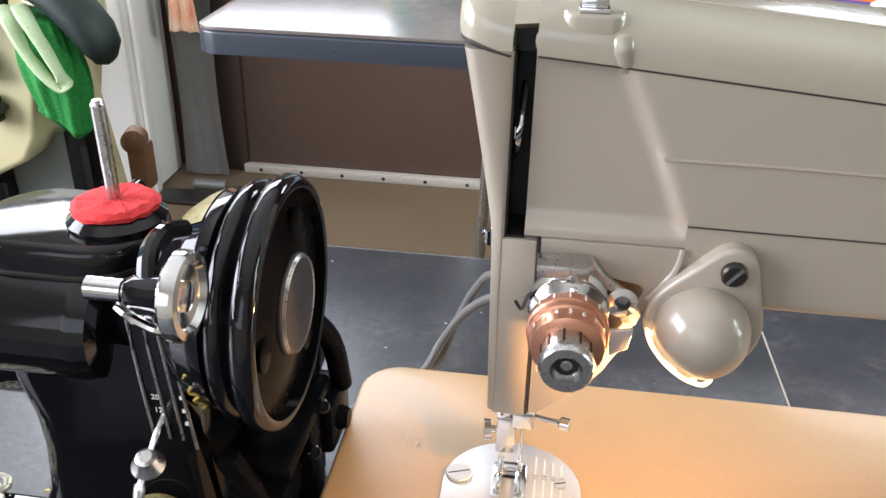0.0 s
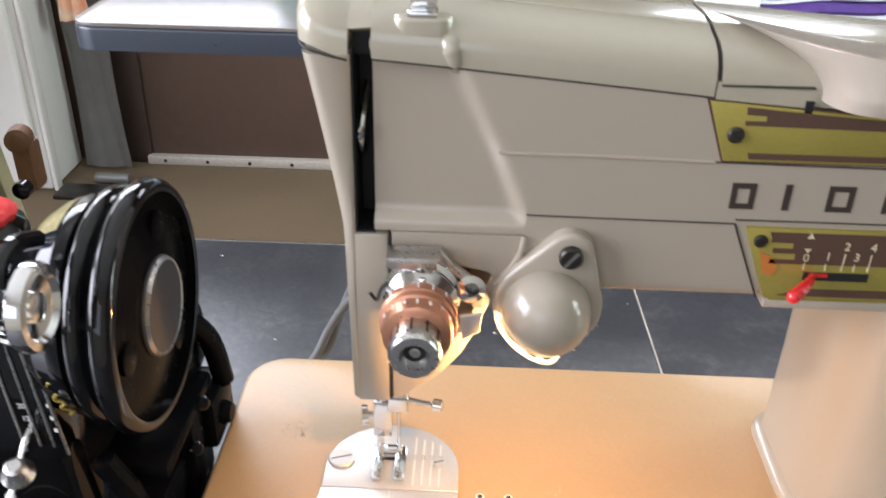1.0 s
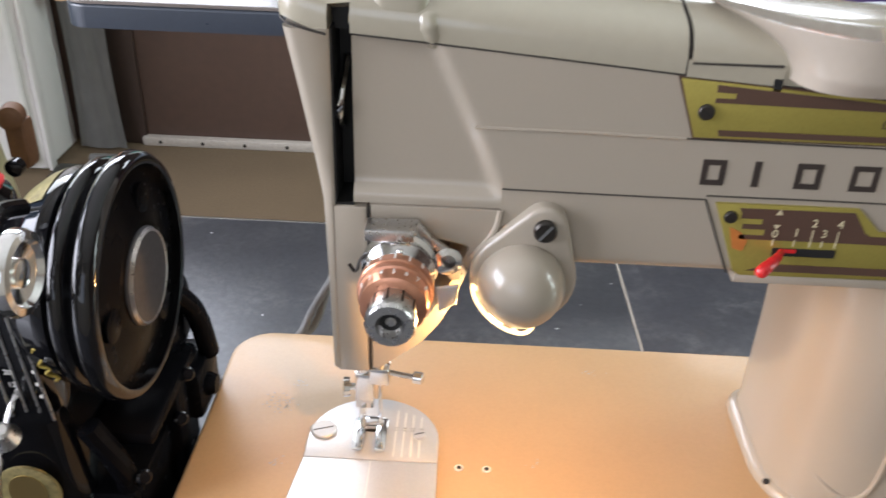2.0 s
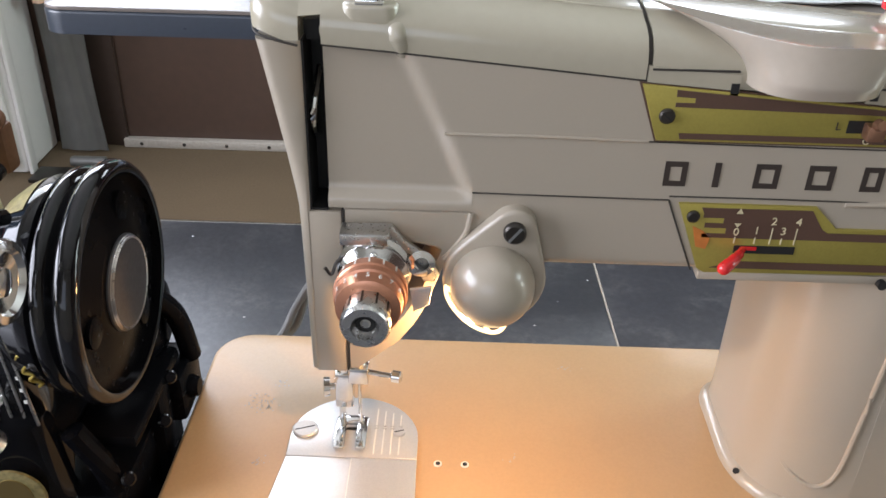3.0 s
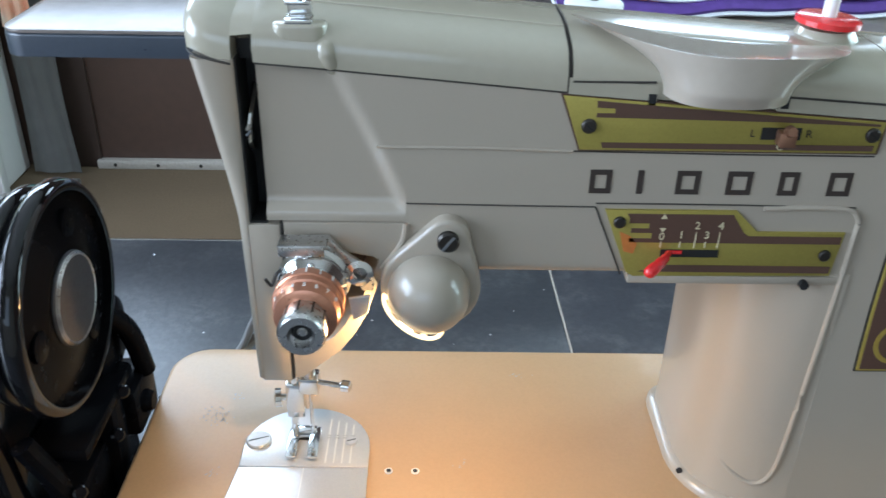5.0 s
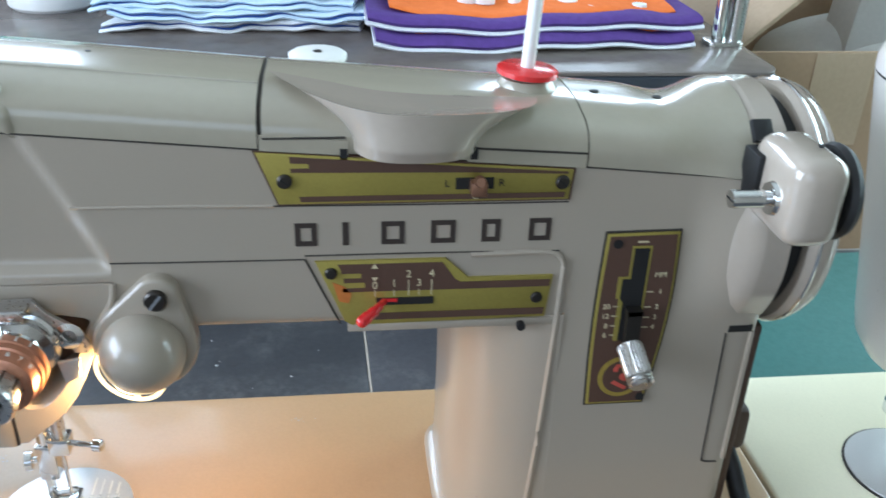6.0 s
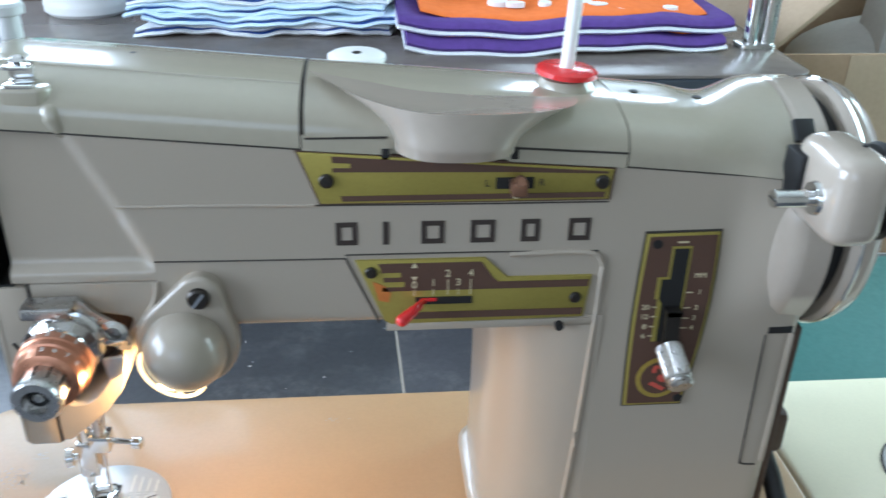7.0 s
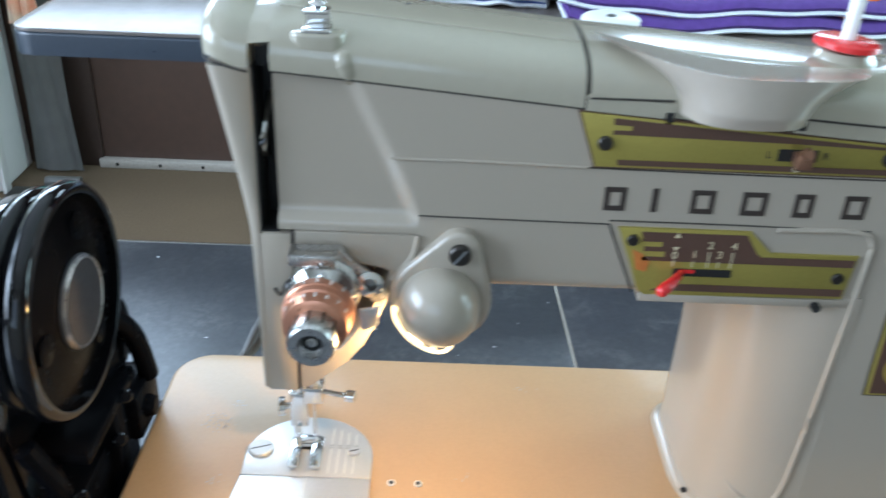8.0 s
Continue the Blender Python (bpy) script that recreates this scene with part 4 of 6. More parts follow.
    part("housing_window", turned(box(-0.0042, 0.0042, -0.002, 0.001, -0.0048, 0.0048, 0.0006), pose(0.3125, -0.0418, 0.2155, -44, 0, 0)), BLACK_MATT, m)
    part("housing_mouth", box(0.310, 0.334, -0.040, 0.01, 0.1090, 0.1170, 0.001), BLACK_MATT, m)

    # bobbin winder
    winder = part("bobbin_winder", box(0.3070, 0.3300, -0.086, -0.046, 0.1835, 0.2195, 0.0080, 4), GLOSS, m, "beige bobbin winder housing")
    part("winder_hinge", box(0.3045, 0.3100, -0.060, -0.046, 0.192, 0.212, 0.001), BLACK_MATT, m)
    part("spindle", lathe([(0.0034, 0), (0.0036, 0.0008), (0.0036, 0.0125), (0.0029, 0.013), (0.0029, 0.0145), (0.0062, 0.0148), (0.0068, 0.0165), (0.0062, 0.0185)], (0.2905, -0.0705, 0.1995), (1, 0, 0), 28), CHROME, winder, "chrome winder spindle")
    part("spindle_slot", box(0.2902, 0.2906, -0.0733, -0.0677, 0.1992, 0.1998), DARK_STEEL, winder)
    part("friction_tyre", lathe([(0.0145, 0.3303), (0.0180, 0.3309), (0.0190, 0.3333), (0.0180, 0.3357), (0.013, 0.3363)], (0, -0.066, 0.2), (1, 0, 0), 40), RUBBER, winder, "black rubber friction tyre")
    part("pin_hole", lathe([(0.0011, 0), (0.0011, 0.0008)], (0.3215, -0.071, 0.2202), seg=10), BLACK_MATT, winder)

    # groove lines of the front
    Y = FRONT - 0.0002
    part("panel_joint", tube([(0.0555, Y, 0.1667), (0.09, Y, 0.1664), (0.1300, Y, 0.1662)], 0.0003, 6), SEAM, m)
    part("panel_joint", tube([(0.1300, Y, 0.1662), (0.1365, Y, 0.151), (0.1432, Y, 0.1356)], 0.0004, 6, 2), SEAM, m)
    part("panel_joint", tube([(0.1300, Y, 0.1678), (0.18, Y, 0.1678), (0.2330, Y, 0.1672)], 0.0003, 6), SEAM, m)
    part("crease", tube([(0.0445, Y, 0.1905), (0.08, Y, 0.1905), (0.119, Y, 0.1898)], 0.0006, 6), ENAMEL, m)
    part("crease", tube([(0.119, Y, 0.1898), (0.18, Y, 0.1893), (0.2345, Y, 0.1892)], 0.0003, 6), SEAM, m)
    part("flare_groove", tube([(0.0555, Y, 0.158), (0.054, Y - 0.0005, 0.150), (0.050, Y - 0.001, 0.1435), (0.0455, Y - 0.001, 0.1375)], 0.0012, 8), ENAMEL, m)

    # name in plain blocks
    for k, (cx, w) in enumerate(((0.1308, 0.0085), (0.1462, 0.0028), (0.1648, 0.0092), (0.1848, 0.0098), (0.2040, 0.0076), (0.2240, 0.0090))):
        z0, z1, t = 0.1722, 0.1822, 0.0021
        if w < 0.004:
            part("letter_block", box(cx - 0.0012, cx + 0.0012, FRONT - 0.0003, FRONT + 0.001, z0, z1), INK, m)
        else:
            part("letter_block", join(box(cx - w / 2, cx - w / 2 + t, FRONT - 0.0003, FRONT + 0.001, z0, z1), box(cx + w / 2 - t, cx + w / 2, FRONT - 0.0003, FRONT + 0.001, z0, z1),
                                      box(cx - w / 2 + t, cx + w / 2 - t, FRONT - 0.0003, FRONT + 0.001, z1 - t, z1), box(cx - w / 2 + t, cx + w / 2 - t, FRONT - 0.0003, FRONT + 0.001, z0, z0 + t)), INK, m)

    # upper gold plate
    G0, G1, G2 = FRONT - 0.0012, FRONT - 0.0015, FRONT - 0.0017
    up = part("upper_plate", prism([(0.1135, 0.2122), (0.2352, 0.2033), (0.2340, 0.1908), (0.1213, 0.1908)], G0, FRONT + 0.001, 0.0003), GOLD, m, "gold and brown scale plate")
    part("plate_rim", prism([(0.1124, 0.2128), (0.2362, 0.2040), (0.2350, 0.1902), (0.1208, 0.1902)], G0 + 0.0006, FRONT + 0.0005), BROWN, up)
    part("inlay", prism([(0.1260, 0.2104), (0.1440, 0.2090), (0.2330, 0.2026), (0.2330, 0.2018), (0.196, 0.2030), (0.1262, 0.2040), (0.1262, 0.2056), (0.1330, 0.2056), (0.1330, 0.2075), (0.1262, 0.2078)], G1, FRONT), BROWN, up)
    part("inlay", prism([(0.1290, 0.1940), (0.2325, 0.1940), (0.2322, 0.1918), (0.1296, 0.1918)], G1, FRONT), BROWN, up)
    part("slider_slot", box(0.1888, 0.2038, G1, FRONT, 0.1960, 0.2008), BLACK_MATT, up)
    part("slider", join(box(0.1942, 0.2006, FRONT - 0.007, FRONT - 0.0012, 0.1948, 0.2006, 0.0008), lathe([(0.0024, 0), (0.0018, 0.003)], (0.1974, FRONT - 0.006, 0.2012), (0, -1, 0.3), 14)), BUTTON, up, "dark bronze slide button")
    for x in (0.1238, 0.2310):
        s = part("plate_screw", lathe([(0.0029, 0), (0.0029, 0.0008), (0.0022, 0.0014)], (x, G0, 0.2005 - (0.0022 if x > 0.2 else 0)), (0, -1, 0), 22), DARK_STEEL, up)
        part("screw_slot", turned(box(-0.0024, 0.0024, -0.0001, 0.0001, -0.0003, 0.0003), pose(x, G0 - 0.0014, 0.2005 - (0.0022 if x > 0.2 else 0), 0, 40, 0)), BLACK_MATT, s)
    lettering("L", 0.0042, (0.1855, G1, 0.1984), INK, up)
    lettering("R", 0.0042, (0.2068, G1, 0.1984), INK, up)
    lettering("C", 0.0036, (0.1966, G2, 0.1930), PALE_INK, up)

    # lower gold plate
    lo = part("lower_plate", prism([(0.1338, 0.1655), (0.1862, 0.1655), (0.1958, 0.1562), (0.2312, 0.1562), (0.2292, 0.1362), (0.1480, 0.1352), (0.1452, 0.1370)], G0, FRONT + 0.001, 0.0003), GOLD, m, "gold and brown stitch-width plate")
    part("inlay", prism([(0.1428, 0.1640), (0.1848, 0.1640), (0.1902, 0.1560), (0.1925, 0.1545), (0.2300, 0.1545), (0.2298, 0.1512), (0.1445, 0.1512), (0.1445, 0.1530), (0.1535, 0.1530), (0.1535, 0.1555), (0.1450, 0.1555), (0.1450, 0.1575), (0.1520, 0.1575), (0.1520, 0.1598), (0.1440, 0.1598), (0.1440, 0.1615)], G1, FRONT), BROWN, lo)
    part("inlay", prism([(0.160, 0.1408), (0.2285, 0.1408), (0.2283, 0.1376), (0.1500, 0.1376)], G1, FRONT), BROWN, lo)
    part("wear_patch", prism([(0.1405, 0.1560), (0.1450, 0.1540), (0.1480, 0.1505), (0.1470, 0.1460), (0.1430, 0.1470)], G1, FRONT), ORANGE_WEAR, lo, "rubbed orange wear")
    part("lever_slot", box(0.1580, 0.1815, G2, FRONT, 0.1447, 0.1480), BLACK_MATT, lo)
    for n_, (x, z) in {"0": (0.1575, 0.1540), "1": (0.1653, 0.1548), "2": (0.1712, 0.1590), "3": (0.1755, 0.1548), "4": (0.1806, 0.1590)}.items():
        lettering(n_, 0.0046, (x, G2, z), PALE_INK, lo)
        part("tick", box(x - 0.0002, x + 0.0002, G2, FRONT, 0.1490, 0.1518 if z < 0.157 else 0.1562), PALE_INK, lo)
    for dz in (0.0, 0.0042):
        part("arrow", prism([(0.1562, 0.1578 + dz), (0.1588, 0.1578 + dz), (0.1575, 0.1600 + dz if dz else 0.1560)], G2, FRONT), PALE_INK, lo)
    lever = part("width_lever", tube([(0.1612, FRONT - 0.002, 0.1466), (0.1588, FRONT - 0.006, 0.1464), (0.1560, FRONT - 0.009, 0.1456), (0.1522, FRONT - 0.012, 0.1440)], [0.0014, 0.0019, 0.0023, 0.0026], 12, 6), RED, lo, "red plastic lever")
    part("lever_tip", ball((0.1520, FRONT - 0.0122, 0.1439), 0.0026, 16, 10), RED, lever)
    part("lever_trail", box(0.1612, 0.1665, G2 - 0.0005, FRONT, 0.1464, 0.1478), RED, lo)
    for x, z in ((0.1400, 0.1602), (0.2248, 0.1460)):
        part("plate_screw", lathe([(0.0025, 0), (0.0025, 0.0008), (0.0019, 0.0013)], (x, G0, z), (0, -1, 0), 22), DARK_STEEL, lo)
    part("lug", box(0.1462, 0.2330, FRONT - 0.0008, FRONT + 0.02, 0.1315, 0.1354, 0.0006), ENAMEL, m)
    part("stop_pin", lathe([(0.0019, 0), (0.0019, 0.003)], (0.2190, FRONT - 0.0004, 0.1325), (0, -1, 0), 14), BLACK_MATT, m)

    # stitch-length plate
    def barrel(grow_):
        pts = []
        for k in range(9):
            t = k / 8
            pts.append((0.2525 - 0.0012 * math.sin(math.pi * t) - grow_, 0.1745 - 0.0865 * t + grow_ * (1 - 2 * t)))
        for k in range(9):
            t = k / 8
            pts.append((0.2785 + 0.0035 * math.sin(math.pi * t * 0.9) + 0.0035 * t + grow_, 0.088 + 0.0870 * t + grow_ * (2 * t - 1)))
        return pts
    sp = part("stitch_plate", prism(barrel(0.0), G0, FRONT + 0.001, 0.0002), GOLD, m, "brown and gold stitch-length plate")
    part("inlay", prism(barrel(-0.0011), G1, FRONT), BROWN, sp)
    # the plate's shadow on the casting, drawn as a dark rim in seam colour
    part("plate_shadow_rim", prism(barrel(0.0009), FRONT - 0.0005, FRONT + 0.0005), SEAM, sp)
    part("slot_frame", prism([(0.2635, 0.1690), (0.2720, 0.1690), (0.2720, 0.1225), (0.2605, 0.1225), (0.2605, 0.1440), (0.2592, 0.1440), (0.2592, 0.1545), (0.2635, 0.1545)], G2, FRONT), GOLD, sp)
    part("slot", prism([(0.2645, 0.1680), (0.2710, 0.1680), (0.2710, 0.1225), (0.2625, 0.1225), (0.2625, 0.1420), (0.2610, 0.1440), (0.2610, 0.1535), (0.2645, 0.1535)], G2 - 0.0002, FRONT), BLACK_MATT, sp)
    for txt, x, z in (("20", 0.2558, 0.1400), ("12", 0.2558, 0.1352), ("8", 0.2565, 0.1302), ("6", 0.2565, 0.1254), ("MM", 0.2775, 0.1550), ("1", 0.2785, 0.1468), ("2", 0.2780, 0.1392), ("3", 0.2778, 0.1340), ("4", 0.2775, 0.1290)):
        lettering(txt, 0.0034, (x, G2, z), PALE_INK, sp)
        if txt != "MM":
            x0 = 0.2586 if x < 0.265 else 0.2726
            part("tick", box(x0, x0 + 0.0028, G2, FRONT, z - 0.0002, z + 0.0002), PALE_INK, sp)
    part("tick", box(0.2655, 0.2700, G2, FRONT, 0.1705, 0.1713), PALE_INK, sp)
    ring_out, ring_in = ellipse(0.2668, 0.1030, 0.0105, 0.0108, 40), ellipse(0.2668, 0.1030, 0.0084, 0.0086, 40)
    part("emblem_disc", prism(ring_out, G2, FRONT), GOLD_DECAL, sp, "round worn gilt emblem")
    part("emblem_ring", prism(ring_in, G2 - 0.0002, FRONT), BROWN, sp)
    part("emblem_shape", join(prism([(0.2630, 0.1072), (0.2642, 0.1098), (0.2690, 0.1098), (0.2690, 0.1082), (0.2652, 0.1082), (0.2650, 0.1060), (0.2632, 0.1060)], G2 - 0.0004, FRONT),
                              prism([(0.2625, 0.0998), (0.2690, 0.0960), (0.2700, 0.0975), (0.2640, 0.1012)], G2 - 0.0004, FRONT), prism(ellipse(0.2690, 0.1030, 0.0030, 0.0022, 16), G2 - 0.0004, FRONT)), RED_PRINT, sp, "faded red emblem shape")
    part("plate_screw", lathe([(0.0020, 0), (0.0020, 0.0008)], (0.2570, G0, 0.1702), (0, -1, 0), 18), BLACK_MATT, sp)
    part("plate_screw", lathe([(0.0020, 0), (0.0020, 0.0008)], (0.2770, G0, 0.0915), (0, -1, 0), 18), BLACK_MATT, sp)
    part("stitch_lever", join(prism([(0.2636, 0.1405), (0.2700, 0.1405), (0.2706, 0.1180), (0.2645, 0.1180)], FRONT - 0.007, FRONT - 0.003), box(0.2640, 0.2705, FRONT - 0.007, FRONT + 0.01, 0.138, 0.1402)), DARK_STEEL, sp)
    ax = Vector((0.10, -0.86, -0.50)).normalized()
    o = Vector((0.2672, FRONT - 0.004, 0.1222))
    prof = [(0.0035, 0.0), (0.0056, 0.001)] + [(0.0058, 0.002 + 0.0140 * k / 12) for k in range(13)] + [(0.0052, 0.0166), (0.0057, 0.0174), (0.0052, 0.0182), (0.0056, 0.0190), (0.0045, 0.0202)]
    knob = lathe(prof, o, ax, 48)
    for i, v in enumerate(knob.verts):
        if i // 48 in range(2, 14) and i % 2:
            c = o + ax * (v.co - o).dot(ax)
            v.co = c + (v.co - c) * 0.93
    part("lever_knob", knob, STEEL, sp, "knurled steel knob", sharp=20)

    # side groove of the pillar and the motor behind it
    part("side_joint", tube([(0.3128, Y, 0.1230), (0.3142, Y, 0.056), (0.3146, Y, 0.0510), (0.316, Y, 0.0490), (0.3220, Y, 0.0485)], 0.00045, 6), SEAM, m)
    part("side_joint", box(0.3135, 0.3245, FRONT - 0.0006, FRONT + 0.004, 0.1238, 0.1272), BLACK_MATT, m)
    part("belt_guard", box(0.3238, 0.3262, FRONT - 0.0009, FRONT + 0.006, 0.050, 0.1235, 0.0008), ENAMEL, m)
    part("belt_guard", box(0.3292, 0.3335, FRONT + 0.006, 0.03, 0.002, 0.122, 0.0012), DARK_BROWN, m)
    part("motor_bracket", box(0.334, 0.352, -0.022, 0.035, 0.030, 0.056, 0.004), DARK_BROWN, m, "brown motor bracket")
    part("motor", lathe([(0.018, 0), (0.022, 0.003), (0.022, 0.07), (0.015, 0.075)], (0.345, 0.045, 0.03), (-1, 0, 0), 28), BLACK, m)
    part("motor_cord", tube([(0.342, -0.018, 0.032), (0.346, -0.026, 0.020), (0.348, -0.034, 0.010), (0.348, -0.046, 0.0056), (0.347, -0.058, 0.0052)], 0.0050, 12), RUBBER, m, "thick black cord")

    # thread post, stop disc, spool pin on top
    part("pressure_post", lathe([(0.0046, 0), (0.0046, 0.0110), (0.0066, 0.0118), (0.0068, 0.0150), (0.0058, 0.0162)], (-0.0015, 0.008, 0.2385), seg=24), GREY_PLASTIC, m, "pale grey pressure dial")
    clip_base = part("thread_guide_pad", slab(rounded(0.0075, 0.0275, -0.0472, -0.0370, 0.0048), 0.2300, 0.2362, 0.0014, 3), ENAMEL_TOP, m)
    part("thread_clip", join(box(0.0125, 0.0222, -0.0465, -0.0385, 0.2360, 0.2378, 0.0004), box(0.0130, 0.0218, -0.0402, -0.0388, 0.2370, 0.2440, 0.0004), box(0.0130, 0.0218, -0.0455, -0.0390, 0.2425, 0.2440, 0.0004)), CHROME, clip_base, "chrome thread clip")
    part("clip_screw", lathe([(0.0026, 0), (0.0026, 0.002), (0.0016, 0.0028)], (0.0175, -0.042, 0.2440), (0.1, -0.2, 1), 18), CHROME, clip_base)
    part("cover_bump", tube([(0.0294, FRONT + 0.0052, 0.2196), (0.0284, FRONT + 0.0032, 0.2225), (0.0272, FRONT + 0.0032, 0.2262), (0.0258, FRONT + 0.0062, 0.2305)], [0.0034, 0.0042, 0.0046, 0.0040], 16, 6), ENAMEL_TOP, m)
    part("cover_bump", ball((0.0030, FRONT + 0.0032, 0.2265), 0.0042, 20, 12, (0.8, 0.8, 1.1)), ENAMEL_TOP, m)
    part("cover_pin", lathe([(0.0012, 0), (0.0012, 0.001)], (0.0285, 0.004, 0.2370), seg=10), BLACK_MATT, m)
    part("cover_pin", lathe([(0.0012, 0), (0.0012, 0.001)], (0.048, -0.004, 0.2367), seg=10), BLACK_MATT, m)
    part("spool_post", lathe([(0.004, 0), (0.004, 0.016)], (0.1362, 0.034, 0.2075), seg=16), ENAMEL_TOP, m)
    part("spool_stop", lathe([(0.0120, 0), (0.0130, 0.001), (0.0130, 0.003), (0.0115, 0.0040)], (0.1362, 0.034, 0.2228), seg=36), WHITE_PLASTIC, m, "white plastic spool stop disc")
    part("stop_hole", lathe([(0.002, 0), (0.002, 0.0003)], (0.1362, 0.034, 0.2269), seg=14), DARK_STEEL, m)
    seat = (0.2228, -0.0075, 0.2238)
    part("pin_seat", lathe([(0.0135, -0.006), (0.0128, 0.0005), (0.0105, 0.0040)], seat, seg=32), ENAMEL_TOP, m)
    part("red_washer", lathe([(0.0118, 0.0), (0.0128, 0.0006), (0.0128, 0.0026), (0.0115, 0.0034)], (seat[0], seat[1], seat[2] + 0.0048), (0.06, 0, 1), 40), RED, m, "red plastic washer")
    part("spool_pin", lathe([(0.0029, 0), (0.0028, 0.10), (0.0015, 0.102)], (seat[0], seat[1], seat[2] + 0.006), (0.075, 0.10, 1), 18), WHITE_PLASTIC, m, "white plastic spool pin")

    # lamp
    c = Vector((0.0648, -0.0560, 0.1303))
    R = 0.0168
    n_ = Vector((-0.52, 0.06, -0.85)).normalized()
    shade = ball(c, R, 56, 36)
    bmesh.ops.bisect_plane(shade, geom=shade.verts[:] + shade.edges[:] + shade.faces[:], plane_co=c + n_ * 0.0146, plane_no=n_, clear_outer=True)
    bmesh.ops.solidify(shade, geom=shade.faces[:], thickness=0.0012)
    tear = []
    pa, ra, pb_, rb = (0.0722, 0.1535), 0.0088, (0.0655, 0.1310), 0.0205
    d = math.hypot(pa[0] - pb_[0], pa[1] - pb_[1])
    base_a = math.atan2(pa[1] - pb_[1], pa[0] - pb_[0])
    w = math.acos((rb - ra) / d)
    for k in range(13):
        a = base_a + w - 2 * w * k / 12
        tear.append((pa[0] + ra * math.cos(a), pa[1] + ra * math.sin(a)))
    for k in range(25):
        a = base_a - w - (2 * math.pi - 2 * w) * k / 24
        tear.append((pb_[0] + rb * math.cos(a), pb_[1] + rb * math.sin(a)))
    lampo = part("lamp_mount", prism(tear, FRONT - 0.0060, FRONT + 0.002, 0.0018, 3), ENAMEL, m, "teardrop lamp mount")
    part("lamp_shade", shade, ENAMEL, lampo, "round beige lamp shade", sharp=30)
    s = part("lamp_screw", lathe([(0.0044, 0), (0.0044, 0.0020), (0.0036, 0.0028)], (0.0722, FRONT - 0.006, 0.1535), (0, -1, 0), 26), DARK_STEEL, lampo)
    part("screw_slot", turned(box(-0.0038, 0.0038, -0.0002, 0.0002, -0.0006, 0.0006), pose(0.0722, FRONT - 0.0089, 0.1535, 0, -52, 0)), CHROME, s)
    part("bulb", lathe([(0.0080, 0.0138), (0.0060, 0.0150), (0.0020, 0.0156)], c, n_, 30), BULB, lampo, "glowing bulb in the lamp opening")
    ring = part("lens_ring", lathe([(0.0150, 0.0112), (0.0150, 0.0120), (0.0146, 0.0123), (0.0136, 0.0123), (0.0133, 0.0118), (0.0136, 0.0112), (0.0150, 0.0112)], c, n_, 48, False), BULB, lampo, "glowing ring round the lamp opening")
    side = n_.cross(Vector((0, 1, 0.2))).normalized()
    over = n_.cross(side)
    for k in range(3):
        spin = Matrix.Rotation(radians(100 + 120 * k), 4, "Z")
        part("lens_rib", turned(box(-0.0010, 0.0010, 0.0105, 0.0138, 0.0, 0.0009), Matrix.Translation(c + n_ * 0.0113) @ Matrix((side, over, n_)).transposed().to_4x4() @ spin), BULB, ring)

    # tension unit
    A, Z = 0.0182, 0.1335
    tu = part("tension_dial", lathe([(0.0120, 0.0645), (0.0140, 0.0660), (0.0142, 0.0700), (0.0136, 0.0705), (0.0136, 0.0735), (0.0128, 0.0740), (0.0122, 0.0795), (0.0100, 0.0805)], (A, 0, Z), (0, -1, 0), 56), COPPER, m, "copper numbered tension dial")
    part("tension_washer", lathe([(0.0100, 0.046), (0.0135, 0.0470), (0.0142, 0.0482), (0.0125, 0.0492), (0.0145, 0.0506), (0.0148, 0.0520), (0.0125, 0.0530), (0.0138, 0.0555), (0.0138, 0.0575), (0.0108, 0.0600), (0.0120, 0.0645)], (A, 0, Z), (0, -1, 0), 48), CHROME, tu, "chrome tension discs")
    prof = [(0.0078, 0.0780), (0.0084, 0.0788)] + [(0.0086, 0.079 + 0.0080 * k / 4) for k in range(5)] + [(0.0092, 0.0878), (0.0092, 0.0905), (0.0083, 0.0920), (0.0052, 0.0920), (0.0046, 0.0896), (0.0030, 0.0880), (0.0014, 0.0895)]
    part("tension_knob", lathe(prof, (A, 0, Z), (0, -1, 0), 48), STEEL, tu, "chrome thumb nut")
    part("nut_hole", lathe([(0.0036, 0.0885), (0.0036, 0.0890)], (A, 0, Z), (0, -1, 0), 24), BLACK_MATT, tu)
    for k in range(10):
        a = radians(100 - 36 * k)
        part("knurl", turned(box(-0.0004, 0.0004, -0.0088, 0.0, -0.0003, 0.0003), pose(A + 0.0086 * math.cos(a), -0.0788, Z + 0.0086 * math.sin(a), 0, 90 - math.degrees(a), 0)), DARK_STEEL, tu)
    for k in range(7):
        a = radians(150 - 20 * k)
        p = Vector((A + 0.0129 * math.cos(a), -0.0768, Z + 0.0129 * math.sin(a)))
        lettering(str(k + 2), 0.0030, p + Vector((0.0004 * math.cos(a), 0, 0.0004 * math.sin(a))), WHITE_INK, tu, turn=pose(0, 0, 0, 0, 90 - math.degrees(a), 0) @ pose(0, 0, 0, -80, 0, 0))
    for k in range(5):
        a = radians(135 - 22 * k)
        part("dial_tick", turned(box(-0.0003, 0.0003, -0.0028, 0.0, -0.0002, 0.0004), pose(A + 0.0141 * math.cos(a), -0.0665, Z + 0.0141 * math.sin(a), 0, 90 - math.degrees(a), 0)), WHITE_INK, tu)
    part("dial_button", ball((A + 0.001, -0.0645, Z + 0.0138), 0.0014, 12, 8), CHROME, tu)
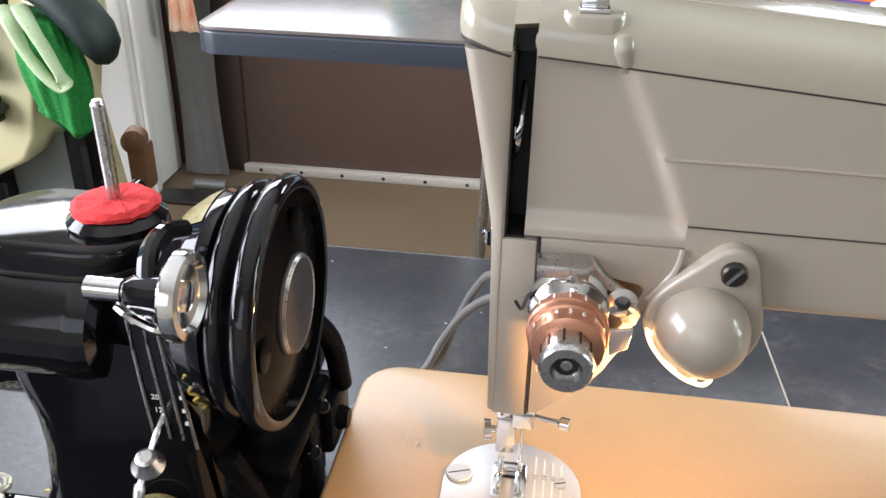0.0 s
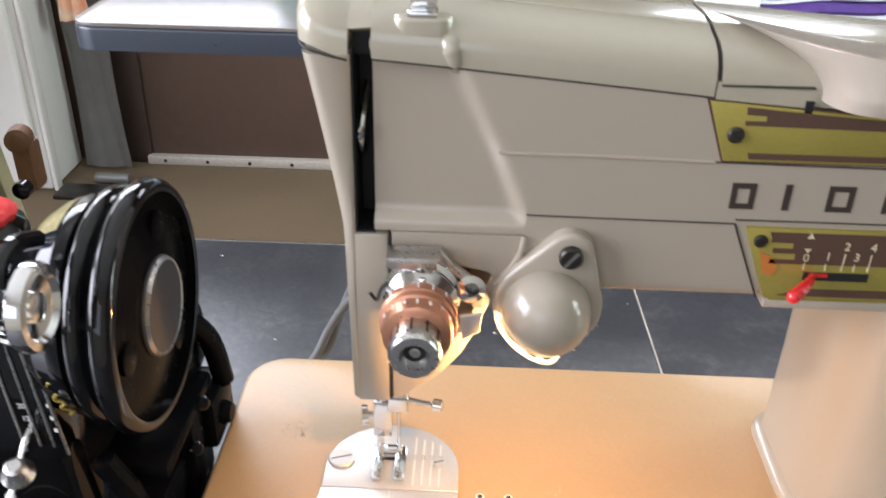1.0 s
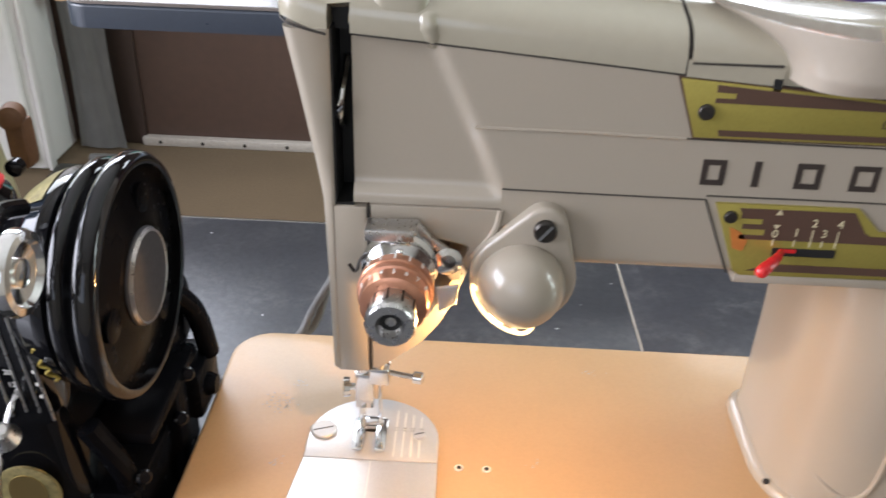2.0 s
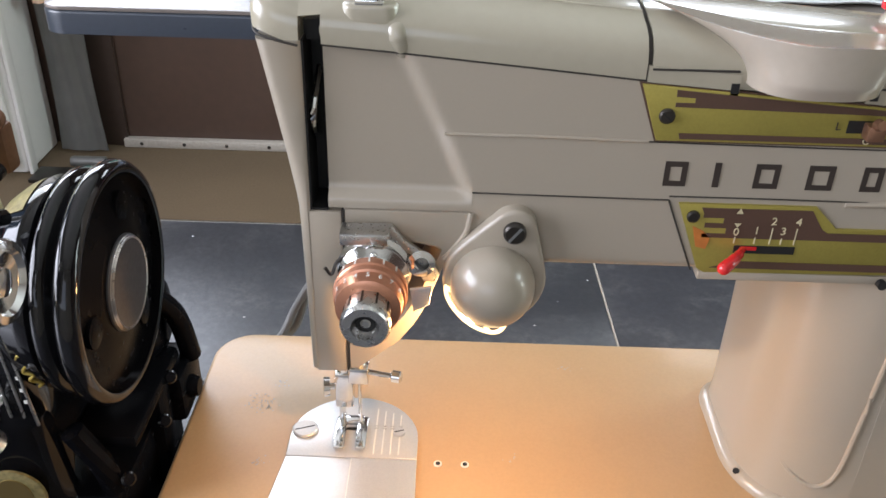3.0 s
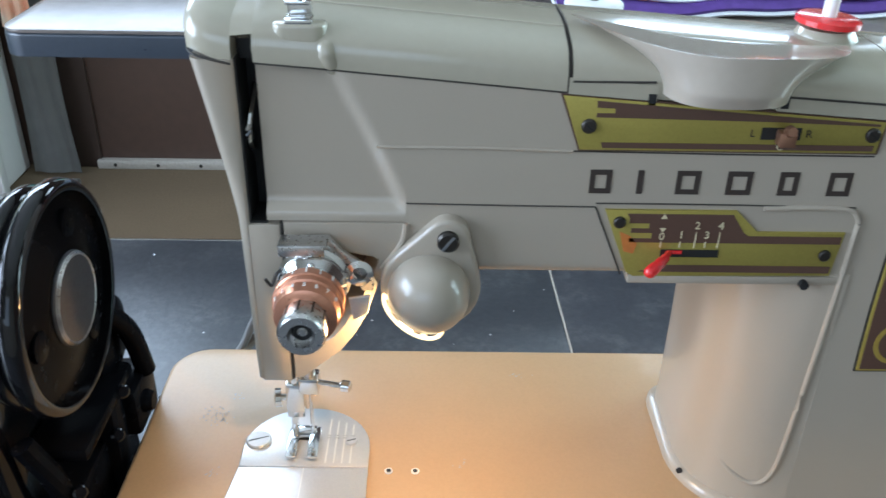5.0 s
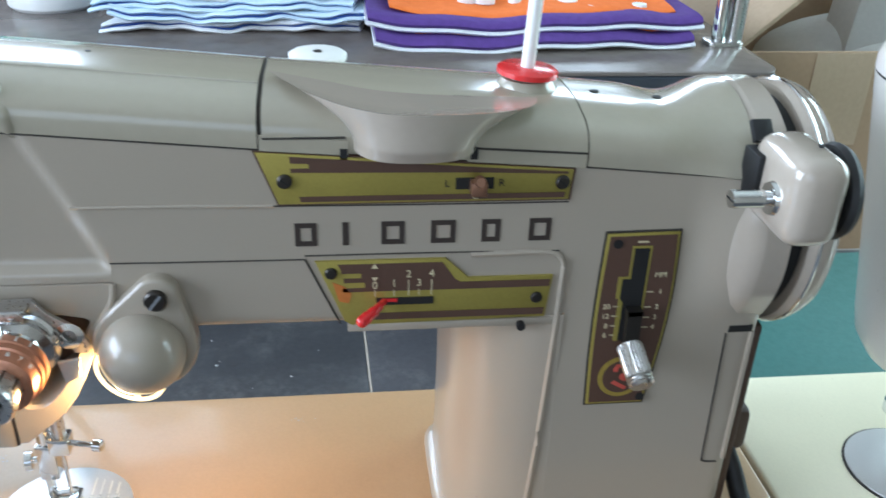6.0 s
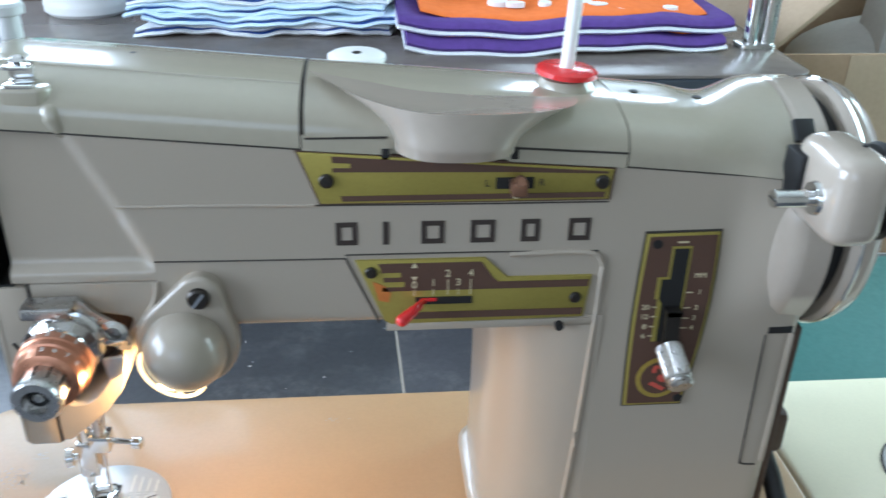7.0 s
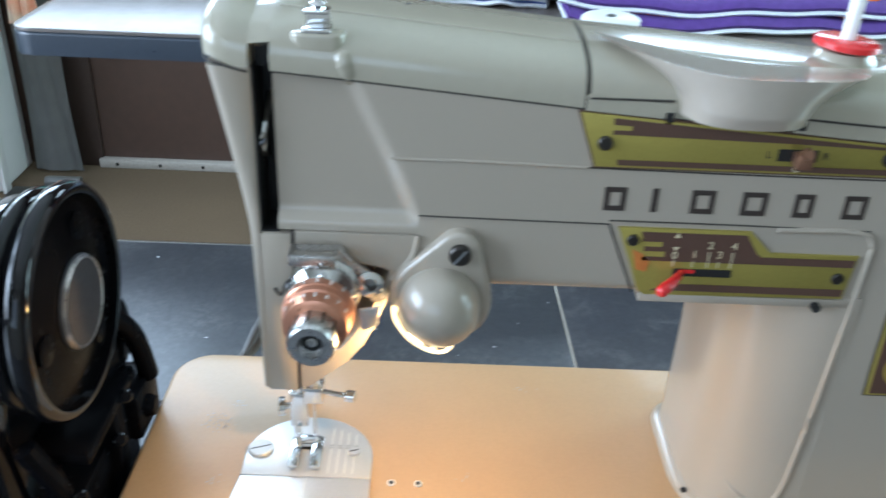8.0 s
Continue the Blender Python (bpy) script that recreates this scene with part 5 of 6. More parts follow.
    part("check_spring", tube([(A - 0.010, -0.052, Z + 0.006), (A - 0.0145, -0.054, Z + 0.004), (A - 0.0165, -0.056, Z - 0.0005), (A - 0.0190, -0.056, Z + 0.0025)], 0.0007, 8), DARK_STEEL, tu)
    part("pointer", prism([(A - 0.001, Z + 0.0065), (A + 0.0015, Z + 0.0075), (A + 0.0022, Z + 0.0165), (A + 0.0002, Z + 0.0165)], -0.0570, -0.0552), DARK_STEEL, tu)
    guide = part("thread_bracket", join(prism([(0.0058, 0.1530), (0.0250, 0.1535), (0.0300, 0.1470), (0.0405, 0.1395), (0.0440, 0.1320), (0.0425, 0.1280), (0.0375, 0.1285), (0.0330, 0.1400), (0.0240, 0.1480), (0.0058, 0.1470)], FRONT - 0.0040, FRONT - 0.0022, 0.0004),
                                       box(0.0058, 0.0250, FRONT - 0.012, FRONT - 0.0025, 0.1522, 0.1536, 0.0004), box(0.0060, 0.0240, FRONT - 0.0125, FRONT - 0.0112, 0.1488, 0.1534, 0.0004)), STEEL, m, "bent steel thread bracket")
    part("bracket_eye", lathe([(0.0024, 0), (0.0052, 0.0006), (0.0056, 0.0014), (0.0030, 0.0020)], (0.0365, FRONT - 0.0035, 0.1370), (0.1, -1, 0.1), 26, False), CHROME, guide)
    part("bracket_plate", prism([(0.012, 0.1475), (0.029, 0.1470), (0.034, 0.138), (0.028, 0.134), (0.012, 0.134)], FRONT - 0.0020, FRONT - 0.0008), STEEL, guide)
    part("guard_plate", prism([(0.0325, 0.1285), (0.0412, 0.1300), (0.0402, 0.1215), (0.0340, 0.1180)], FRONT - 0.0105, FRONT - 0.0092, 0.0003), PLATE_STEEL, m, "pale steel guard plate")

    # presser bar, clamp, foot and needle
    part("presser_bar", lathe([(0.0036, 0.034), (0.0036, 0.086)], (-0.0035, 0.0, 0.0), seg=18), CHROME, m)
    part("needle_bar", lathe([(0.0032, 0.042), (0.0032, 0.086)], (0.0045, -0.001, 0.0), seg=18), STEEL, m)
    foot = part("presser_foot", join(box(-0.0075, 0.0015, -0.0045, 0.004, 0.020, 0.041, 0.0008), box(-0.0060, -0.0030, -0.0035, 0.0015, 0.006, 0.022, 0.0006), box(-0.0082, -0.0028, -0.017, 0.006, 0.0030, 0.0052, 0.0008), box(0.0028, 0.0082, -0.017, 0.006, 0.0030, 0.0052, 0.0008), box(-0.0060, 0.0060, 0.001, 0.006, 0.0032, 0.0062, 0.0008)), CHROME, m, "chrome presser foot")
    part("thumb_screw", lathe([(0.0016, 0), (0.0018, 0.003), (0.0048, 0.0032), (0.0050, 0.0062), (0.0035, 0.0068)], (-0.0072, -0.001, 0.031), (-1, -0.15, 0), 22), CHROME, foot)
    part("needle_clamp", join(box(-0.0005, 0.0095, -0.0060, 0.0035, 0.036, 0.046, 0.001), tube([(0.009, -0.003, 0.0425), (0.0150, -0.0045, 0.0425), (0.0215, -0.006, 0.0425)], 0.0014, 10), lathe([(0.0016, 0), (0.0030, 0.001), (0.0030, 0.005), (0.002, 0.0056)], (0.0205, -0.0058, 0.0425), (1, -0.2, 0), 18)), CHROME, m, "needle clamp with its screw")
    part("needle", lathe([(0.0010, 0.008), (0.0010, 0.038), (0.0004, 0.002)][::-1], (0.0045, -0.001, 0.0), seg=10), CHROME, m)
    part("presser_lifter", join(tube([(-0.010, 0.034, 0.115), (-0.016, 0.042, 0.113), (-0.021, 0.044, 0.110)], 0.002, 10), lathe([(0.002, 0), (0.0042, 0.001), (0.0042, 0.008)], (-0.0165, 0.042, 0.106), (0, 0, 1), 14)), CHROME, m, "chrome presser lifter")
    return m


sewing_machine()


# ---- black portable sewing machine beside it ----
def black_machine():
    m = thing("portable_sewing_machine", (-0.2, -0.03, TABLE), "glossy black vintage portable sewing machine with gilt decals", "sewing machine")
    CY, CZ = -0.033, 0.111
    part("bed", slab(rounded(-0.42, -0.102, -0.16, -0.048, 0.012), TABLE + 0.016, TABLE + 0.036, 0.003, 3), BLACK, m)
    part("base", slab(rounded(-0.416, -0.106, -0.156, -0.052, 0.01), TABLE, TABLE + 0.0158), BLACK, m)
    # arm: upper housing and rounded lower tube
    secs = []
    for x, k in ((-0.40, 0.82), (-0.34, 0.85), (-0.28, 0.88), (-0.245, 0.92), (-0.232, 1.0), (-0.18, 1.0), (-0.15, 0.98), (-0.136, 0.92)):
        ring = []
        for i in range(48):
            a = 2 * math.pi * i / 48
            ca, sa = math.cos(a), math.sin(a)
            ring.append((x, CY + 0.002 + k * 0.0265 * (1 if ca > 0 else -1) * abs(ca) ** 0.62, 0.098 + k * 0.0390 * (1 if sa > 0 else -1) * abs(sa) ** 0.62))
        secs.append(ring)
    part("arm", loft(secs), BLACK, m, sharp=70)
    part("arm_tube", lathe([(0.0186, 0), (0.0219, 0.003), (0.0219, 0.145), (0.0205, 0.150), (0.0205, 0.156), (0.0233, 0.160), (0.0237, 0.196), (0.0219, 0.203), (0.0167, 0.206)], (-0.362, CY - 0.020, 0.1075), (1, 0, 0), 48), BLACK, m, "rounded black arm tube")
    part("top_cover", slab(rounded(-0.220, -0.142, CY - 0.027, CY + 0.028, 0.026, 10), 0.1315, 0.1425, 0.0045, 4), BLACK, m, sharp=50)
    part("cover_line", slab(rounded(-0.2208, -0.1412, CY - 0.0278, CY + 0.0288, 0.0268, 10), 0.1298, 0.1316, 0.0005), DARK_STEEL, m)
    part("felt_base", lathe([(0.019, 0), (0.0195, 0.003), (0.016, 0.006)], (-0.1605, CY, 0.142), seg=36), BLACK, m)
    # ragged red felt disc
    rnd = random.Random(6)
    prof = [(0.012, 0.0), (0.0165, 0.0003), (0.0170, 0.0022), (0.0145, 0.0040), (0.004, 0.0044)]
    felt = lathe(prof, (-0.1605, CY, 0.1482), seg=44)
    for v in felt.verts:
        v.co.x += rnd.uniform(-0.0006, 0.0006)
        v.co.z += rnd.uniform(-0.0005, 0.0005)
    part("felt_disc", felt, FELT, m, "red felt disc")
    part("spool_pin", lathe([(0.0027, 0), (0.0027, 0.039), (0.0018, 0.0405)], (-0.1605, CY, 0.1515), (-0.02, 0.02, 1), 18), STEEL, m, "steel spool pin")
    part("oil_hole", lathe([(0.002, 0), (0.002, 0.0006)], (-0.2150, CY - 0.012, 0.1423), seg=12), BLACK_MATT, m)
    # pillar
    secs = []
    for z, xl, xr, hy in ((TABLE, -0.219, -0.112, 0.036), (TABLE + 0.020, -0.215, -0.115, 0.035), (0.006, -0.207, -0.118, 0.034), (0.02, -0.202, -0.121, 0.032), (0.045, -0.200, -0.123, 0.031), (0.062, -0.201, -0.124, 0.031), (0.08, -0.206, -0.126, 0.031), (0.105, -0.21, -0.128, 0.031)):
        secs.append([(x, y, z) for x, y in rounded(xl, xr, CY - hy, CY + hy, 0.014, 6)])
    part("pillar", loft(secs), BLACK, m, sharp=50)
    part("pillar_line", tube([(-0.2125, CY - 0.014, TABLE + 0.037), (-0.2035, CY - 0.016, 0.010), (-0.1992, CY - 0.017, 0.04)], 0.0008, 8), GOLD_DECAL, m, "gilt line down the pillar")
    # wheel boss and wheel
    part("wheel_boss", lathe([(0.026, -0.146), (0.030, -0.140), (0.0365, -0.132), (0.0425, -0.124), (0.0455, -0.117), (0.0460, -0.1125), (0.042, -0.110)], (0, CY, CZ), (1, 0, 0), 56), BLACK, m)
    part("boss_band", band_on_boss(CY, CZ), WORN_GILT, m, "worn gilt decal on the boss")
    wheel = part("hand_wheel", lathe([(0.0389, -0.1105), (0.0469, -0.1100), (0.0494, -0.1078), (0.0494, -0.1045), (0.0469, -0.1028), (0.0452, -0.1012), (0.0472, -0.0996), (0.0511, -0.0988), (0.0526, -0.0962), (0.0522, -0.0925), (0.0504, -0.0902), (0.0482, -0.0898),
                                      (0.0470, -0.0904), (0.0471, -0.0960)], (0, CY, CZ), (1, 0, 0), 80, False), BLACK, m, "glossy black grooved hand wheel", sharp=60)
    part("wheel_web", lathe([(0.0471, -0.0965), (0.0471, -0.0948), (0.0440, -0.0945), (0.0390, -0.0938), (0.0321, -0.0926), (0.0245, -0.0910), (0.0210, -0.0905)], (0, CY, CZ), (1, 0, 0), 80), BLACK_SATIN, wheel, "dished black wheel face", sharp=60)
    part("hub_cap", lathe([(0.0212, -0.0975), (0.0212, -0.0898), (0.0204, -0.0884), (0.0192, -0.0880), (0.008, -0.0880)], (0, CY, CZ), (1, 0, 0), 56), HUB, wheel, "grey stop-motion knob", sharp=25)
    part("hub_rim", lathe([(0.0208, -0.0890), (0.0199, -0.0877), (0.0190, -0.0880)], (0, CY, CZ), (1, 0, 0), 56, False), STEEL, wheel)
    for k in range(3):
        a = radians(185 + 120 * k)
        p = (-0.0930, CY + 0.0325 * math.cos(a), CZ + 0.0325 * math.sin(a))
        part("wheel_hole", lathe([(0.0070, 0), (0.0070, 0.0012), (0.0062, 0.0015)], p, (1, 0, 0), 24), BLACK_SATIN, wheel)
    # bobbin winder pulley on its spindle
    bw = part("winder_pulley", lathe([(0.006, -0.0064), (0.0138, -0.0060), (0.0153, -0.0046), (0.0153, -0.0020), (0.0144, 0.0), (0.0118, 0.0004), (0.0105, -0.0018), (0.0055, -0.0030), (0.0050, -0.0012), (0.0030, -0.0008)], (-0.1030, -0.0960, 0.1510), (1, 0, 0), 48), CHROME, m, "chrome winder pulley")
    part("winder_spindle", lathe([(0.0030, 0), (0.0040, 0.0005), (0.0040, 0.0130), (0.0030, 0.0132), (0.0030, 0.0290)], (-0.1390, -0.0960, 0.1510), (1, 0, 0), 22), CHROME, bw, "silver winder spindle")
    part("winder_arm", join(tube([(-0.119, -0.095, 0.151), (-0.122, -0.084, 0.158), (-0.122, -0.072, 0.160), (-0.120, -0.060, 0.156)], 0.0035, 10), box(-0.126, -0.112, -0.100, -0.090, 0.1465, 0.1555, 0.003)), BLACK, bw)
    part("winder_bracket", tube([(-0.132, -0.092, 0.142), (-0.124, -0.095, 0.139), (-0.114, -0.093, 0.134), (-0.112, -0.07, 0.125)], 0.0018, 8), CHROME, bw)
    # stitch plate on the pillar front
    PF = CY - 0.0365
    sp = part("stitch_plate", prism([(x + 0.006, z) for x, z in ((-0.1500, 0.1270), (-0.1475, 0.1320), (-0.1360, 0.1320), (-0.1335, 0.1270), (-0.1290, 0.0630), (-0.1310, 0.0600), (-0.1430, 0.0600), (-0.1455, 0.0630))], PF - 0.0012, PF + 0.008, 0.0004), BLACK, m, "black stitch-length plate with silver lines")
    for pts in (((-0.1450, 0.0640), (-0.1482, 0.1170), (-0.1470, 0.1270), (-0.1420, 0.1280)), ((-0.1385, 0.0670), (-0.1420, 0.1190), (-0.1410, 0.1235), (-0.1380, 0.1235), (-0.1370, 0.1190), (-0.1330, 0.0670)), ((-0.1280, 0.0630), (-0.1335, 0.1170), (-0.1350, 0.1260), (-0.1420, 0.1280))):
        part("plate_line", tube([(x + 0.006, PF - 0.0014, z) for x, z in pts], 0.0007, 6, 5), STEEL, sp)
    for k, txt in enumerate(("20", "12", "9")):
        lettering(txt, 0.0034, (-0.1362 + 0.0006 * k, PF - 0.0015, 0.087 - 0.0062 * k), WHITE_INK, sp)
        part("tick", box(-0.1262 + 0.0004 * k, -0.1242 + 0.0004 * k, PF - 0.0016, PF - 0.001, 0.0870 - 0.0062 * k, 0.0886 - 0.0062 * k), WHITE_INK, sp)
    lv = part("stitch_lever", tube([(-0.1340, PF, 0.0790), (-0.1345, PF - 0.009, 0.0740), (-0.1380, PF - 0.016, 0.0610), (-0.1400, PF - 0.020, 0.0510), (-0.1420, PF - 0.022, 0.0380)], [0.0010, 0.0014, 0.0018, 0.0030, 0.0042], 12, 6, 0.5), STEEL, m, "pale steel stitch lever")
    part("lever_nut", lathe([(0.0058, 0), (0.0066, 0.0015), (0.0052, 0.0040), (0.0040, 0.0075), (0.0026, 0.0085)], (-0.1370, PF - 0.013, 0.0620), (0.10, -0.35, 0.95), 22), STEEL, lv)
    part("badge", lathe([(0.0140, 0), (0.0140, 0.0012), (0.0120, 0.0018)], (-0.1420, PF + 0.0008, 0.0200), (0, -1, 0), 36), WORN_GILT, m, "round brass badge")
    part("badge_field", prism(ellipse(-0.1420, 0.0200, 0.0085, 0.0100, 26), PF - 0.0014, PF), BRASS, m)
    part("gilt_scroll", tube([(-0.1212, CY - 0.0420, 0.1010), (-0.1190, CY - 0.0435, 0.1040), (-0.1168, CY - 0.0430, 0.1000), (-0.1195, CY - 0.0425, 0.0950), (-0.1160, CY - 0.0415, 0.0930), (-0.1190, CY - 0.0400, 0.0890), (-0.1155, CY - 0.0380, 0.0860), (-0.1182, CY - 0.0360, 0.0825)], 0.0007, 7), GOLD_DECAL, m, "gilt scroll decal")
    # motor, belt guard, brackets under and behind the wheel
    part("motor", lathe([(0.012, 0), (0.022, 0.004), (0.024, 0.012), (0.024, 0.07), (0.018, 0.078)], (-0.098, 0.024, 0.050), (-1, 0, 0), 36), BLACK_SATIN, m)
    part("motor_arm", join(tube([(-0.098, 0.006, 0.080), (-0.092, 0.022, 0.055), (-0.090, 0.030, 0.024)], 0.0055, 12), box(-0.108, -0.0885, 0.006, 0.040, -0.004, 0.026, 0.004), lathe([(0.006, 0), (0.0065, 0.002), (0.005, 0.006)], (-0.0895, 0.018, 0.012), (1, 0, 0), 20)), BLACK_SATIN, m)
    part("belt_bracket", box(-0.122, -0.092, -0.05, 0.02, 0.030, 0.038, 0.003), BLACK_SATIN, m)
    part("bracket_post", box(-0.116, -0.094, -0.012, 0.006, TABLE, 0.032, 0.004), BLACK_SATIN, m)
    part("belt_guard", tube([(-0.116, -0.058, 0.048), (-0.106, -0.055, 0.020), (-0.106, -0.050, TABLE + 0.004)], 0.0055, 10), BLACK_SATIN, m)
    part("base_flange", box(-0.135, -0.1, -0.06, 0.03, TABLE, 0.010, 0.003), BLACK_SATIN, m)
    for p in ((-0.098, -0.054, 0.016), (-0.094, -0.012, 0.014), (-0.0915, -0.002, 0.034)):
        part("bolt", lathe([(0.0036, 0), (0.0036, 0.002), (0.0026, 0.003)], p, (0.6, -0.6, 0.5), 16), BLACK, m)
    return m


def band_on_boss(cy, cz):
    rows = []
    for k in range(13):
        a = radians(74 + 36 * k / 12)
        rows.append([(x, cy + (r + 0.0004) * math.cos(a), cz + (r + 0.0004) * math.sin(a)) for x, r in ((-0.1315, 0.0369), (-0.1245, 0.0421), (-0.1185, 0.0449))])
    return loft(rows, closed=False)


black_machine()

# lace lying on the black machine's bed
rnd = random.Random(21)
bits = []
for k in range(26):
    cx, cy = -0.242 + rnd.uniform(-0.03, 0.012), -0.058 + rnd.uniform(-0.02, 0.010)
    r = rnd.uniform(0.003, 0.006)
    pts = [(cx + r * math.cos(a * 1.05), cy + r * math.sin(a * 1.05), TABLE + 0.0385 + 0.0022 * rnd.random()) for a in range(7)]
    bits.append(tube(pts, 0.0011, 6, 3))
whole("lace_trim", join(*bits), LACE, (-0.265, -0.036, TABLE + 0.036), "scrap of cream lace lying on the black bed", "lace")

# ---- third machine, pale beige, on the other side ----


def pale_machine():
    m = thing("beige_sewing_machine", (0.52, 0.0, TABLE), "pale beige sewing machine head with an oval gold badge", "sewing machine")
    part("bed", slab(rounded(0.3745, 0.80, -0.105, 0.080, 0.018, 8), -0.012, 0.0, 0.0025, 3), CREAM_BED, m, "cream enamelled bed, paled to hold lamplight")
    part("base_pan", slab(rounded(0.382, 0.794, -0.099, 0.074, 0.016), TABLE, -0.0122), DARK_STEEL, m)
    secs = []
    for z, k, dx in ((0.066, 0.62, 0.006), (0.070, 0.74, 0.005), (0.080, 0.86, 0.004), (0.092, 0.90, 0.003), (0.15, 0.97, -0.004), (0.222, 1.06, -0.013)):
        secs.append([(0.455 + dx + 0.048 * k * math.cos(radians(a)), -0.002 + 0.050 * k * math.sin(radians(a)), z) for a in range(0, 360, 8)])
    part("head", loft(secs), CREAM, m, sharp=50)
    secs = []
    for z, k in ((0.2226, 1.03), (0.228, 1.03), (0.236, 0.98), (0.243, 0.86), (0.247, 0.66), (0.2485, 0.30)):
        secs.append([(0.442 + 0.0495 * k * math.cos(radians(a)), -0.002 + 0.0515 * k * math.sin(radians(a)), z) for a in range(0, 360, 8)])
    part("top_cap", loft(secs), CREAM, m, sharp=50)
    part("cap_joint", lathe([(0.0512, 0.0), (0.0512, 0.001)], (0.442, -0.002, 0.2218), seg=48), SEAM, m)
    part("arm", box(0.47, 0.72, -0.04, 0.036, 0.135, 0.225, 0.012, 4), CREAM, m)
    part("pillar", box(0.66, 0.76, -0.045, 0.045, 0.0, 0.2, 0.012, 4), CREAM, m)
    a = radians(198)
    c = Vector((0.4468 + 0.0502 * math.cos(a), -0.002 + 0.0516 * math.sin(a), 0.1890))
    out = Vector((math.cos(a), math.sin(a), 0))
    turn = pose(c.x, c.y, c.z, 0, 0, 198 + 90)
    bd = part("badge", turned(prism(ellipse(0, 0, 0.0080, 0.0122, 36), -0.0016, 0.004, 0.0006), turn), GOLD, m, "oval gold badge")
    part("badge_rim", turned(prism(ellipse(0, 0, 0.0089, 0.0131, 36), -0.0008, 0.005), turn), DARK_STEEL, bd)
    part("badge_shape", turned(join(prism(ellipse(0, 0.002, 0.0045, 0.0048, 20), -0.0021, 0.002), prism(ellipse(0, -0.005, 0.003, 0.003, 16), -0.0021, 0.002)), turn), GOLD_DECAL, bd)
    part("presser_bar", lathe([(0.0085, 0.040), (0.0085, 0.070)], (0.4560, -0.004, 0.0), seg=26), CHROME, m)
    part("needle_bar", lathe([(0.0050, 0.034), (0.0050, 0.070)], (0.4700, -0.004, 0.0), seg=22), BRASS, m)
    part("clamp", box(0.4440, 0.4780, -0.014, 0.006, 0.030, 0.041, 0.002), CHROME, m)
    part("thumb_screw", lathe([(0.0030, 0), (0.0080, 0.001), (0.0085, 0.006), (0.007, 0.008)], (0.4460, -0.014, 0.036), (-0.55, -0.8, 0.1), 26), STEEL, m)
    part("foot", join(tube([(0.4540, -0.004, 0.034), (0.4530, -0.008, 0.022), (0.4500, -0.014, 0.012), (0.4530, -0.02, 0.006)], 0.0026, 10), tube([(0.4460, -0.012, 0.0045), (0.4580, -0.026, 0.0045), (0.4680, -0.034, 0.0045)], 0.0012, 8), tube([(0.4560, -0.006, 0.0045), (0.4680, -0.020, 0.0045), (0.4800, -0.028, 0.0045)], 0.0012, 8)), CHROME, m)
    part("needle", tube([(0.4680, -0.008, 0.034), (0.4675, -0.008, 0.004)], 0.0007, 8), CHROME, m)
    part("needle_plate", slab(ellipse(0.4595, -0.012, 0.034, 0.034, 44), 0.0002, 0.0018, 0.0005), PLATE_STEEL, m, "round steel needle plate")
    part("plate_ring", slab(ellipse(0.4595, -0.012, 0.0352, 0.0352, 44), -0.0004, 0.0008), DARK_STEEL, m)
    for k in range(3):
        part("feed_slot", box(0.4500 + 0.008 * k, 0.4530 + 0.008 * k, -0.030, -0.008, 0.0016, 0.0020), BLACK_MATT, m)
    return m


pale_machine()

# ---- cream overlock machine on its stand, with cloths hung on it ----


